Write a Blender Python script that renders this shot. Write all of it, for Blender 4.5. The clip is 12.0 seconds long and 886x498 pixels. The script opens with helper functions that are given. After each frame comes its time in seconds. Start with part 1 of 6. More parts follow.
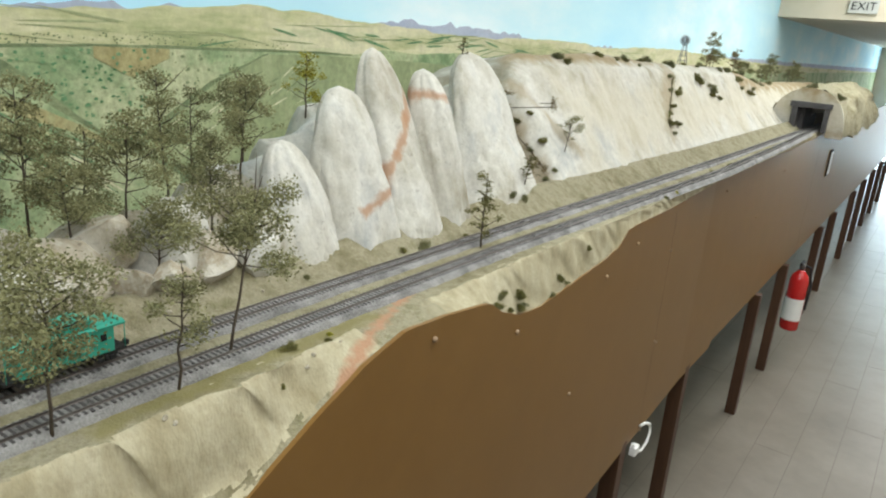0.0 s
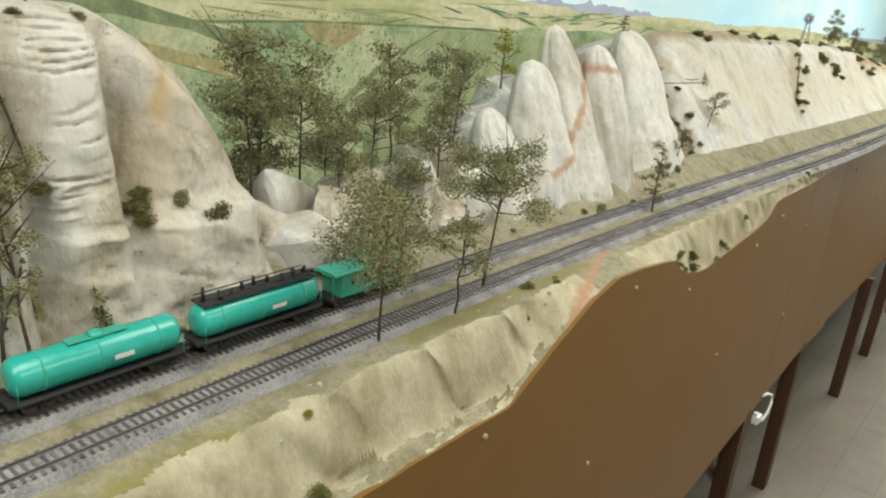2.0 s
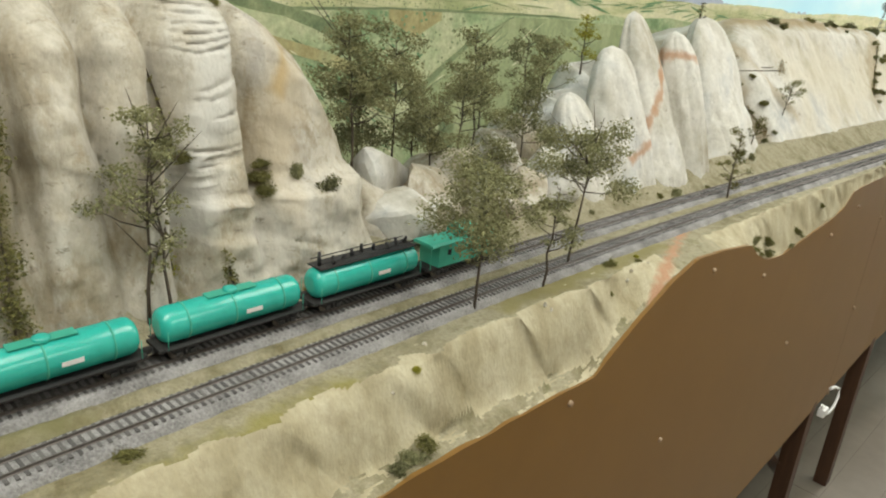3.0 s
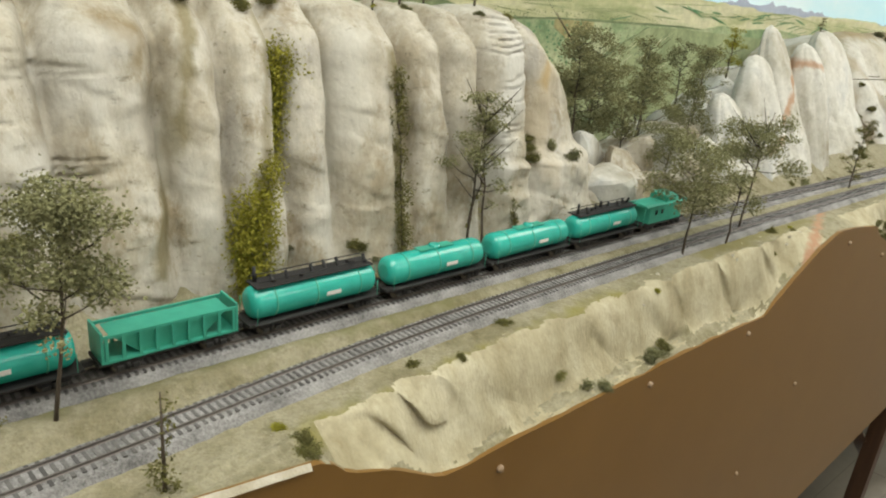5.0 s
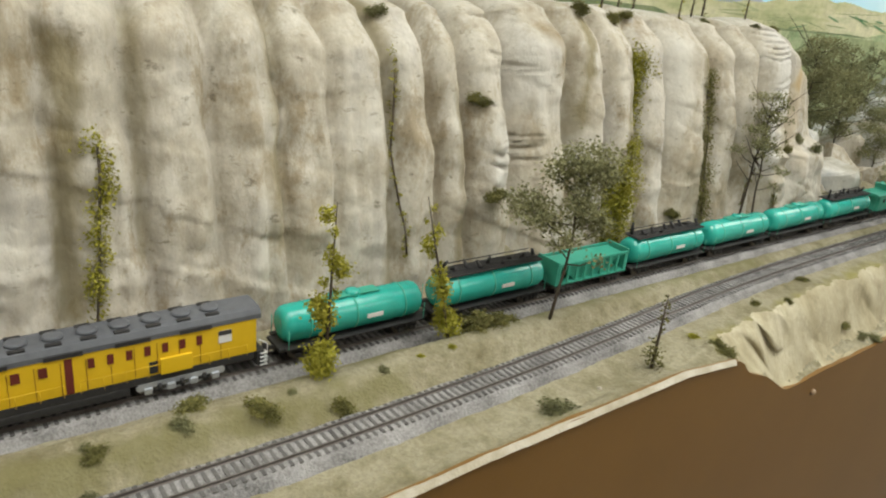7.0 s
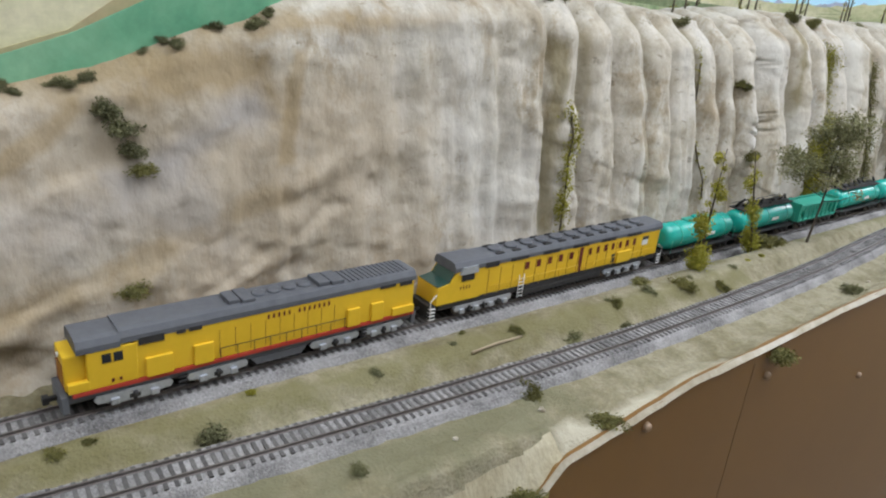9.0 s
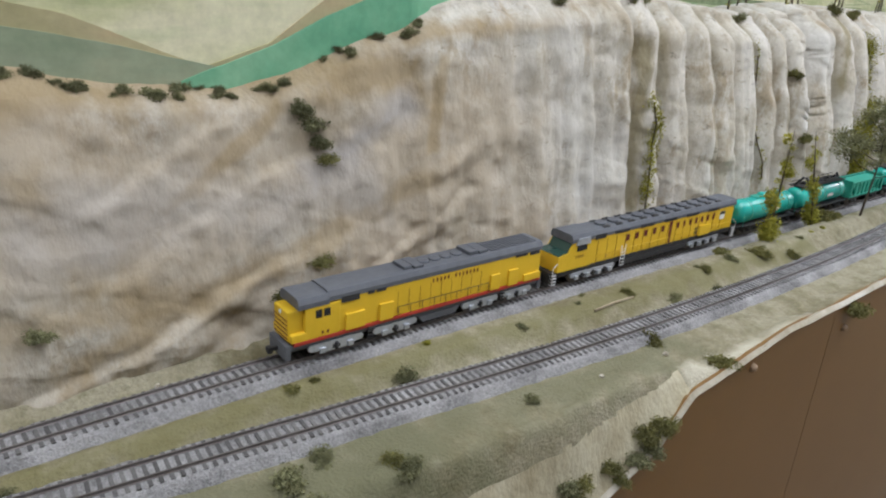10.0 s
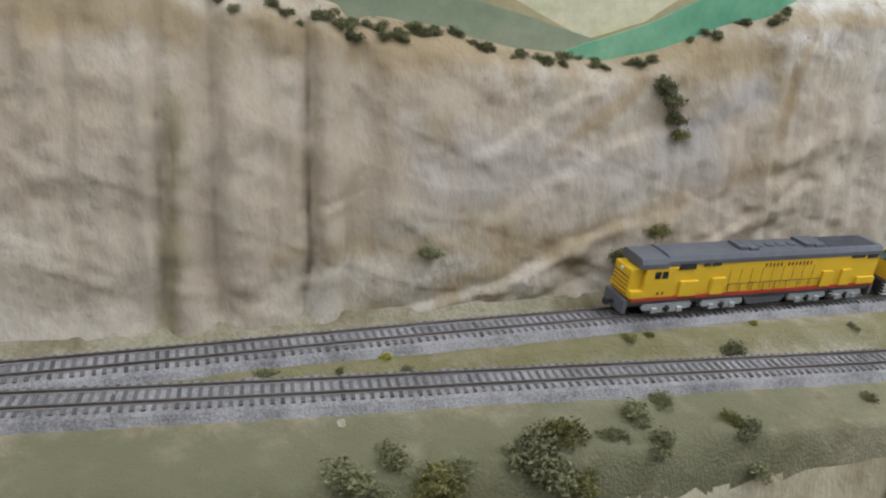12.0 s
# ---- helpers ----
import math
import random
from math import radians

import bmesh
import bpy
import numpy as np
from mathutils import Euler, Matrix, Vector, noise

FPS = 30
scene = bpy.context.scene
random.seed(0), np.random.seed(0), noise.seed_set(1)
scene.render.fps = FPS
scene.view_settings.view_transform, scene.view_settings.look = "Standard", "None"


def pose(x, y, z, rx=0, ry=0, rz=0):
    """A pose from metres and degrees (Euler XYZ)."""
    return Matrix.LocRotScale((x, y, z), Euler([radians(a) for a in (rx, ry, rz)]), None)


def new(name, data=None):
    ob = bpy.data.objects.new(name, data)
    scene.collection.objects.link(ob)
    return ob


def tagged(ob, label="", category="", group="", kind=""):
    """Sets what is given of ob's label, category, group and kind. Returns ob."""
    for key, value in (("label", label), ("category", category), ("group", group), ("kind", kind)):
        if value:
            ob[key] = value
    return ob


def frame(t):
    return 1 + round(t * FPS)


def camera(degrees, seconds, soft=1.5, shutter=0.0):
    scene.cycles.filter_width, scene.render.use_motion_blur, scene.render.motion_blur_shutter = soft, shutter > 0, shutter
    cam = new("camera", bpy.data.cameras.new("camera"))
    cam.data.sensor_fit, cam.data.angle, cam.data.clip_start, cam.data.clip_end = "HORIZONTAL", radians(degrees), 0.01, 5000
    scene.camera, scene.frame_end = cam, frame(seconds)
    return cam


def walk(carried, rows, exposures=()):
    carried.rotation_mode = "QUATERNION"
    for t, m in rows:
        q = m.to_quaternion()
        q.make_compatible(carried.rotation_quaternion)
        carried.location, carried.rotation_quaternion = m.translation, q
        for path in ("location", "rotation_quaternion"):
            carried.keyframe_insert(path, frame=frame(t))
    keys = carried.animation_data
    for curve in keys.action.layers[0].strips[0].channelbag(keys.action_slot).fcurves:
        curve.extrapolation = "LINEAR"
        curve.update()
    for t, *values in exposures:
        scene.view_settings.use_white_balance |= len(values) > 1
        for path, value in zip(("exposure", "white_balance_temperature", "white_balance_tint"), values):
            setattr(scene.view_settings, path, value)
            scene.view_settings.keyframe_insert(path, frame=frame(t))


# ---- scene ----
cam = camera(64.0, 12.0, soft=2.1)
METRES, EYE, TILT, TURN, CANT = 1.875, 1.62, -14.0, 35.6, -5.5
ROWS = [
    (0.0, 0.0, 0.0, 0.0, -0.0, 0.0, -0.0),
    (0.5, -0.054, -0.0461, -0.014, -0.59, -0.89, 1.14),
    (1.0, -0.0822, -0.0639, -0.0136, 1.55, -0.35, -0.27),
    (1.5, -0.0902, -0.0647, -0.0159, 3.2, -0.84, -0.98),
    (2.0, -0.1035, -0.0656, -0.0197, 5.26, -1.73, -1.69),
    (2.5, -0.1172, -0.0761, -0.0239, 7.56, -2.14, -2.29),
    (3.0, -0.1261, -0.0927, -0.0296, 9.31, -2.7, -2.84),
    (5.0, -0.2306, -0.2474, -0.0674, 12.79, -2.81, -4.94),
    (5.5, -0.2739, -0.292, -0.0777, 13.6, -1.96, -5.62),
    (6.0, -0.3422, -0.3398, -0.0903, 13.94, -3.67, -4.81),
    (6.5, -0.3546, -0.3661, -0.0959, 17.36, -3.73, -7.27),
    (8.5, -0.4876, -0.5495, -0.1571, 17.33, -2.62, -6.61),
    (9.0, -0.5277, -0.5972, -0.1639, 17.16, -3.13, -6.39),
    (9.5, -0.5337, -0.6153, -0.1721, 20.02, -3.95, -7.63),
    (10.0, -0.5694, -0.665, -0.1813, 17.75, -3.03, -4.63),
    (10.5, -0.5909, -0.6858, -0.1894, 19.21, -3.9, -5.42),
    (11.0, -0.5872, -0.6828, -0.188, 25.17, -5.26, -8.81),
    (11.5, -0.5869, -0.6958, -0.1941, 28.53, -4.97, -9.34),
    (12.0, -0.6035, -0.7151, -0.2036, 36.29, -6.21, -12.18),
]
walk(cam, [(t, pose(0, 0, EYE, 0, CANT, 0) @ pose(0, 0, 0, TILT, 0, TURN) @ pose(METRES * x, METRES * y, METRES * z, 90 + pitch, roll, yaw)) for t, x, y, z, yaw, pitch, roll in ROWS],
     [(0, 0.05, 6450, 5), (2.5, 0.04, 6950, 5), (6.5, 0.02, 7000, 6), (8.5, 0.04, 6000, 12), (12, 0.0, 5850, 14)])

# ---- light and world ----
world = bpy.data.worlds.new("room_world")
scene.world = world
world.use_nodes = True
world.node_tree.nodes["Background"].inputs[0].default_value = (0.75, 0.85, 1.0, 1)
world.node_tree.nodes["Background"].inputs[1].default_value = 0.6


def ceiling_and_fill_lamp(x, y, z, sx, sy, watts, tilt=0, col=(0.96, 0.98, 1.0)):
    data = bpy.data.lights.new("fluorescent_and_fill_light", "AREA")
    data.shape, data.size, data.size_y, data.energy, data.color = "RECTANGLE", sx, sy, watts, col
    ob = new("fluorescent_and_fill_light", data)
    ob.matrix_world = pose(x, y, z, 0, tilt, 0)
    return ob


for ly, watts in ((-2.4, 19), (-0.6, 23), (1.2, 23), (3.0, 22)):
    ceiling_and_fill_lamp(-0.15, ly, 2.52, 0.8, 1.4, watts, -12)
ceiling_and_fill_lamp(-0.1, 4.8, 2.52, 0.8, 1.5, 46, -12)
# fill lights added over the aisle to soften cliff shadows, no fixture known there
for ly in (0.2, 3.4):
    ceiling_and_fill_lamp(1.35, ly, 2.52, 0.5, 1.4, 14, 12)
for ly in (7.5, 10.5):
    ceiling_and_fill_lamp(0.3, ly, 1.88, 0.35, 1.4, 16)


# daylight in the far doorway
data = bpy.data.lights.new("doorway_daylight", "AREA")
data.shape, data.size, data.size_y, data.energy, data.color = "RECTANGLE", 1.6, 2.0, 30, (0.70, 0.86, 1.0)
new("doorway_daylight", data).matrix_world = pose(-0.1, 13.9, 1.05, -90, 0, 0)


# ---- materials ----
def nodes_of(name):
    m = bpy.data.materials.new(name)
    m.use_nodes = True
    nt = m.node_tree
    return m, nt, nt.nodes["Principled BSDF"]


def surface(name, colours, scale=40.0, rough=0.85, bump=0.3, fine=400.0, metal=0.0, stretch=(1, 1, 1), gloss=0.3, depth=0.002, detail=6.0, patch=6.0, vary=0.0, speck=0.0):
    """Noise-mixed paint of two to four colours, with a second, larger patchiness and fine relief."""
    m, nt, b = nodes_of(name)
    link, N = nt.links.new, nt.nodes.new
    co = N("ShaderNodeTexCoord")
    mp = N("ShaderNodeMapping")
    mp.inputs["Scale"].default_value = stretch
    link(co.outputs["Object"], mp.inputs[0])
    n1 = N("ShaderNodeTexNoise")
    n1.inputs["Scale"].default_value, n1.inputs["Detail"].default_value, n1.inputs["Roughness"].default_value = scale, detail, 0.62
    link(mp.outputs[0], n1.inputs["Vector"])
    n2 = N("ShaderNodeTexNoise")
    n2.inputs["Scale"].default_value, n2.inputs["Detail"].default_value = patch, 4.0
    link(mp.outputs[0], n2.inputs["Vector"])
    mix = N("ShaderNodeMath")
    mix.operation = "MULTIPLY_ADD"
    mix.inputs[1].default_value = 0.55
    link(n2.outputs[0], mix.inputs[0])
    half = N("ShaderNodeMath")
    half.operation = "MULTIPLY"
    half.inputs[1].default_value = 0.5
    link(n1.outputs[0], half.inputs[0])
    link(half.outputs[0], mix.inputs[2])
    ramp = N("ShaderNodeValToRGB")
    el = ramp.color_ramp.elements
    k = len(colours)
    while len(el) < k:
        el.new(0.5)
    for i, c in enumerate(colours):
        el[i].position = 0.36 + 0.33 * i / max(1, k - 1)
        el[i].color = (*c, 1)
    link(mix.outputs[0], ramp.inputs[0])
    out = ramp.outputs[0]
    if vary:
        info = N("ShaderNodeObjectInfo")
        hsv = N("ShaderNodeHueSaturation")
        rng = N("ShaderNodeMapRange")
        rng.inputs["To Min"].default_value, rng.inputs["To Max"].default_value = 1 - vary, 1 + vary
        link(info.outputs["Random"], rng.inputs["Value"])
        link(rng.outputs[0], hsv.inputs["Value"])
        link(out, hsv.inputs["Color"])
        out = hsv.outputs[0]
    if speck:
        ns = N("ShaderNodeTexNoise")
        ns.inputs["Scale"].default_value, ns.inputs["Detail"].default_value, ns.inputs["Roughness"].default_value = scale * 5, 6.0, 0.75
        link(co.outputs["Object"], ns.inputs["Vector"])
        rs = N("ShaderNodeMapRange")
        rs.inputs["From Min"].default_value, rs.inputs["From Max"].default_value = 0.3, 0.7
        rs.inputs["To Min"].default_value, rs.inputs["To Max"].default_value = 1 - speck, 1 + speck
        link(ns.outputs[0], rs.inputs["Value"])
        hs = N("ShaderNodeHueSaturation")
        link(rs.outputs[0], hs.inputs["Value"])
        link(out, hs.inputs["Color"])
        out = hs.outputs[0]
    link(out, b.inputs["Base Color"])
    b.inputs["Roughness"].default_value, b.inputs["Metallic"].default_value = rough, metal
    b.inputs["Specular IOR Level"].default_value = gloss
    if bump:
        n3 = N("ShaderNodeTexNoise")
        n3.inputs["Scale"].default_value, n3.inputs["Detail"].default_value = fine, 5.0
        link(mp.outputs[0], n3.inputs["Vector"])
        bp = N("ShaderNodeBump")
        bp.inputs["Strength"].default_value, bp.inputs["Distance"].default_value = bump, depth
        link(n3.outputs[0], bp.inputs["Height"])
        link(bp.outputs[0], b.inputs["Normal"])
    return m


def lerp3(a, b, t):
    return tuple(x + (y - x) * t for x, y in zip(a, b))


ROCK = surface("plaster_rock", [(0.24, 0.19, 0.115), (0.365, 0.32, 0.24), (0.48, 0.44, 0.36), (0.40, 0.37, 0.32)], 20, 0.9, 0.42, 130, stretch=(1, 1.15, 0.75), depth=0.004, patch=4, speck=0.15)
ROCK_PALE = surface("pale_plaster_rock", [(0.29, 0.255, 0.185), (0.45, 0.425, 0.36), (0.57, 0.55, 0.495), (0.40, 0.405, 0.39)], 16, 0.9, 0.45, 90, stretch=(1, 1.15, 0.8), depth=0.005, patch=5, speck=0.11)
SOIL = surface("sandy_soil", [(0.14, 0.118, 0.06), (0.215, 0.19, 0.115), (0.285, 0.256, 0.172), (0.165, 0.15, 0.075)], 45, 0.95, 0.6, 420, depth=0.003, patch=9, speck=0.22)
BLUFF = surface("eroded_bluff_plaster", [(0.25, 0.21, 0.12), (0.38, 0.335, 0.22), (0.48, 0.435, 0.31)], 26, 0.92, 0.5, 220, stretch=(1, 1.4, 0.7), depth=0.003, patch=10, speck=0.1)


def paint_band(m, colour, a, b, width, axes=("Y", "Z"), grain=30.0, strength=0.85):
    """A band of colour, such as a stain, along the line a-b in the named axes, with ragged edges."""
    nt = m.node_tree
    link, N = nt.links.new, nt.nodes.new
    bsdf = nt.nodes["Principled BSDF"]
    src = bsdf.inputs["Base Color"].links[0].from_socket

    def math_node(op, x, y=None, clamp=False):
        n = N("ShaderNodeMath")
        n.operation, n.use_clamp = op, clamp
        for i, v in enumerate((x, y)):
            if v is None:
                continue
            if isinstance(v, (int, float)):
                n.inputs[i].default_value = v
            else:
                link(v, n.inputs[i])
        return n.outputs[0]
    co = N("ShaderNodeTexCoord")
    sep = N("ShaderNodeSeparateXYZ")
    link(co.outputs["Object"], sep.inputs[0])
    p, q = sep.outputs[axes[0]], sep.outputs[axes[1]]
    d = Vector((b[0] - a[0], b[1] - a[1]))
    length = d.length
    d.normalize()
    u, v = math_node("SUBTRACT", p, a[0]), math_node("SUBTRACT", q, a[1])
    along = math_node("ADD", math_node("MULTIPLY", u, d.x), math_node("MULTIPLY", v, d.y))
    across = math_node("ABSOLUTE", math_node("SUBTRACT", math_node("MULTIPLY", u, d.y), math_node("MULTIPLY", v, d.x)))
    over = math_node("MAXIMUM", math_node("SUBTRACT", along, length), math_node("MULTIPLY", along, -1.0))
    dist = math_node("MAXIMUM", across, over)
    nz = N("ShaderNodeTexNoise")
    nz.inputs["Scale"].default_value, nz.inputs["Detail"].default_value = grain, 5.0
    link(co.outputs["Object"], nz.inputs["Vector"])
    rag = math_node("MULTIPLY", math_node("SUBTRACT", nz.outputs[0], 0.5), width * 2.4)
    mask = math_node("DIVIDE", math_node("SUBTRACT", width, math_node("ADD", dist, rag)), width * 0.8, True)
    mask = math_node("MULTIPLY", mask, strength)
    mix = N("ShaderNodeMix")
    mix.data_type = "RGBA"
    link(mask, mix.inputs["Factor"])
    link(src, mix.inputs["A"])
    mix.inputs["B"].default_value = (*colour, 1)
    link(mix.outputs["Result"], bsdf.inputs["Base Color"])


def weather(m, colour, scale, lo, hi, strength, stretch=(1, 1, 1), rough=0.7):
    """Patches of a second colour where a noise is high: stains, dry-brushed paint, dirt."""
    nt = m.node_tree
    link, N = nt.links.new, nt.nodes.new
    bsdf = nt.nodes["Principled BSDF"]
    src = bsdf.inputs["Base Color"].links[0].from_socket
    co, mp, nz, mr, mix = N("ShaderNodeTexCoord"), N("ShaderNodeMapping"), N("ShaderNodeTexNoise"), N("ShaderNodeMapRange"), N("ShaderNodeMix")
    mp.inputs["Scale"].default_value = stretch
    mp.inputs["Location"].default_value = (scale * 0.37, scale * 0.11, 3.1)
    nz.inputs["Scale"].default_value, nz.inputs["Detail"].default_value, nz.inputs["Roughness"].default_value = scale, 7.0, rough
    mr.inputs["From Min"].default_value, mr.inputs["From Max"].default_value, mr.inputs["To Max"].default_value = lo, hi, strength
    mix.data_type = "RGBA"
    mix.inputs["B"].default_value = (*colour, 1)
    link(co.outputs["Object"], mp.inputs[0])
    link(mp.outputs[0], nz.inputs["Vector"])
    link(nz.outputs[0], mr.inputs["Value"])
    link(mr.outputs[0], mix.inputs["Factor"])
    link(src, mix.inputs["A"])
    link(mix.outputs["Result"], bsdf.inputs["Base Color"])


weather(ROCK, (0.58, 0.55, 0.48), 24, 0.50, 0.66, 0.7, (1, 1, 0.5))
weather(ROCK, (0.25, 0.19, 0.105), 17, 0.53, 0.65, 0.75, (1, 1, 0.6), 0.78)
weather(ROCK, (0.13, 0.105, 0.065), 70, 0.59, 0.70, 0.75, (1, 0.8, 1.6))
weather(ROCK_PALE, (0.31, 0.28, 0.215), 14, 0.54, 0.70, 0.55, (1, 1, 0.6), 0.75)
weather(ROCK_PALE, (0.22, 0.20, 0.16), 60, 0.60, 0.72, 0.65)
weather(BLUFF, (0.23, 0.19, 0.115), 30, 0.54, 0.70, 0.5)
weather(SOIL, (0.13, 0.11, 0.06), 70, 0.56, 0.70, 0.6)
weather(SOIL, (0.37, 0.33, 0.235), 55, 0.58, 0.70, 0.5)
RUSTY, GROOVE_BROWN, OCHRE = (0.40, 0.235, 0.14), (0.20, 0.165, 0.08), (0.28, 0.205, 0.10)
for a, b, w in (((0.80, 1.345), (0.87, 1.37), 0.012), ((0.87, 1.37), (0.91, 1.415), 0.012), ((0.91, 1.415), (0.96, 1.47), 0.012), ((0.96, 1.47), (0.99, 1.50), 0.014), ((0.99, 1.509), (1.10, 1.506), 0.012)):
    paint_band(ROCK_PALE, RUSTY, a, b, w, grain=40)
paint_band(ROCK_PALE, (0.50, 0.45, 0.335), (1.75, 1.42), (6.0, 1.40), 0.15, grain=7, strength=0.6)
for a, b, w, k in (((1.44, 1.27), (1.42, 1.56), 0.035, 0.65), ((1.48, 1.50), (1.62, 1.36), 0.022, 0.5), ((2.35, 1.36), (2.60, 1.56), 0.05, 0.55), ((1.5, 1.578), (6.0, 1.565), 0.022, 0.85), ((3.6, 1.5), (6.0, 1.44), 0.06, 0.85), ((1.5, 1.27), (5.0, 1.27), 0.025, 0.5)):
    paint_band(ROCK_PALE, OCHRE, a, b, w, grain=16, strength=k)
paint_band(ROCK, (0.365, 0.298, 0.208), (-2.8, 1.40), (-1.22, 1.40), 0.16, grain=8, strength=0.76)
for a, b, w, k in (((-2.2, 1.505), (-1.3, 1.495), 0.03, 0.75), ((-1.60, 1.30), (-1.46, 1.345), 0.016, 0.55), ((-1.44, 1.345), (-1.28, 1.40), 0.014, 0.5), ((-1.75, 1.335), (-1.52, 1.335), 0.016, 0.5),
                   ((-1.40, 1.285), (-0.66, 1.275), 0.016, 0.8), ((-1.33, 1.53), (-1.10, 1.545), 0.014, 0.7), ((-1.26, 1.51), (-1.275, 1.43), 0.008, 0.6), ((-1.43, 1.47), (-1.53, 1.40), 0.008, 0.6),
                   ((-1.62, 1.43), (-1.60, 1.36), 0.016, 0.5), ((-0.62, 1.275), (0.1, 1.27), 0.014, 0.6)):
    paint_band(ROCK, OCHRE, a, b, w, grain=26, strength=k)
# darker olive-brown bands running up the cliff's grooves
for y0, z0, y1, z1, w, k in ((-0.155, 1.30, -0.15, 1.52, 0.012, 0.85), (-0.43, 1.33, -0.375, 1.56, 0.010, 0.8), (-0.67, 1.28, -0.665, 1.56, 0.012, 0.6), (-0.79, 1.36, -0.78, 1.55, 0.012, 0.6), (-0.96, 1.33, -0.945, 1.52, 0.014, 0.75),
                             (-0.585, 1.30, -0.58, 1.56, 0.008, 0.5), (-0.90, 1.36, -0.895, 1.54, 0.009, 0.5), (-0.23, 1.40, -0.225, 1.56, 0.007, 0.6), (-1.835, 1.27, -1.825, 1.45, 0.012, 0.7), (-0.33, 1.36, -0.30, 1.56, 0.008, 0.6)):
    paint_band(ROCK, GROOVE_BROWN, (y0, z0), (y1, z1), w, grain=30, strength=k)
for a, b, c, w, k in (((0.0, 1.38), (0.055, 1.53), (0.56, 0.545, 0.50), 0.03, 0.75), ((-0.53, 1.40), (-0.47, 1.52), (0.56, 0.54, 0.49), 0.035, 0.65), ((-0.25, 1.36), (-0.20, 1.53), (0.54, 0.52, 0.46), 0.03, 0.6), ((-0.36, 1.33), (-0.44, 1.48), (0.52, 0.49, 0.43), 0.022, 0.5),
                      ((-1.02, 1.33), (-1.10, 1.52), (0.47, 0.45, 0.40), 0.06, 0.5), ((-1.36, 1.40), (-1.62, 1.40), (0.37, 0.345, 0.315), 0.04, 0.5), ((-1.30, 1.47), (-1.40, 1.42), (0.36, 0.34, 0.325), 0.02, 0.6),
                      ((0.10, 1.40), (0.15, 1.56), (0.43, 0.345, 0.225), 0.04, 0.6), ((0.12, 1.49), (0.135, 1.52), (0.40, 0.27, 0.10), 0.014, 0.6)):
    paint_band(ROCK, c, a, b, w, grain=14, strength=k)
paint_band(SOIL, (0.16, 0.145, 0.06), (-0.75, -0.53), (-1.95, -0.545), 0.022, ("Y", "X"), 40, 0.75)
paint_band(SOIL, (0.21, 0.185, 0.05), (-0.4, -0.46), (0.05, -0.50), 0.02, ("Y", "X"), 40, 0.8)
paint_band(SOIL, (0.20, 0.172, 0.065), (0.28, -0.525), (0.62, -0.53), 0.025, ("Y", "X"), 40, 0.8)
paint_band(SOIL, (0.10, 0.098, 0.048), (-1.45, -0.43), (-2.4, -0.44), 0.075, ("Y", "X"), 30, 0.85)
paint_band(SOIL, (0.15, 0.143, 0.08), (-1.15, -0.45), (-2.4, -0.47), 0.04, ("Y", "X"), 30, 0.8)
paint_band(SOIL, (0.165, 0.155, 0.07), (-0.80, -0.575), (-0.15, -0.585), 0.02, ("Y", "X"), 40, 0.7)
paint_band(SOIL, (0.48, 0.44, 0.335), (-1.16, -0.412), (-0.96, -0.408), 0.016, ("Y", "X"), 45, 0.85)
for m in (SOIL, BLUFF):
    paint_band(m, (0.38, 0.21, 0.125), (0.42, -0.43), (0.73, -0.548), 0.011, ("Y", "X"), 60, 0.9)
    paint_band(m, (0.38, 0.21, 0.125), (0.73, -0.548), (0.88, -0.575), 0.008, ("Y", "X"), 60, 0.85)
paint_band(SOIL, (0.34, 0.30, 0.20), (0.72, -0.49), (1.4, -0.51), 0.022, ("Y", "X"), 40, 0.85)
BALLAST = surface("grey_ballast", [(0.12, 0.115, 0.11), (0.255, 0.245, 0.235), (0.38, 0.365, 0.35)], 420, 0.95, 1.0, 700, depth=0.002, patch=30, speck=0.11)
TIE = surface("weathered_tie", [(0.075, 0.07, 0.066), (0.135, 0.128, 0.12)], 300, 0.85, 0.4, 900, depth=0.0005, vary=0.35)
RAIL = surface("rail_steel", [(0.10, 0.085, 0.075), (0.20, 0.18, 0.165)], 200, 0.45, 0.1, 900, metal=0.6, depth=0.0002)
FASCIA = surface("brown_painted_hardboard", [(0.168, 0.085, 0.019), (0.192, 0.100, 0.025)], 14, 0.42, 0.12, 420, gloss=0.4, depth=0.0008)
LEGWOOD = surface("dark_stained_leg", [(0.045, 0.02, 0.01), (0.085, 0.04, 0.02)], 25, 0.5, 0.2, 200, stretch=(4, 4, 0.4), gloss=0.4)
CONCRETE = surface("worn_beige_vinyl", [(0.145, 0.120, 0.092), (0.18, 0.154, 0.122), (0.215, 0.187, 0.152)], 5, 0.35, 0.1, 60, gloss=0.45, patch=1.2, speck=0.044)
WALLPAINT = surface("cream_wall_paint", [(0.66, 0.61, 0.52), (0.72, 0.68, 0.60)], 8, 0.8, 0.1, 150)
CEILPAINT = surface("white_ceiling_paint", [(0.72, 0.70, 0.66), (0.78, 0.76, 0.72)], 6, 0.9, 0.2, 200)
SKY = surface("painted_sky", [(0.50, 0.80, 0.95), (0.60, 0.86, 0.96), (0.82, 0.93, 0.97)], 2.6, 0.9, 0.0, patch=1.4, stretch=(1, 0.7, 2.0))
HILL_FAR = surface("painted_purple_peaks", [(0.34, 0.38, 0.50), (0.46, 0.50, 0.60)], 14, 0.9, 0.0, speck=0.0825)
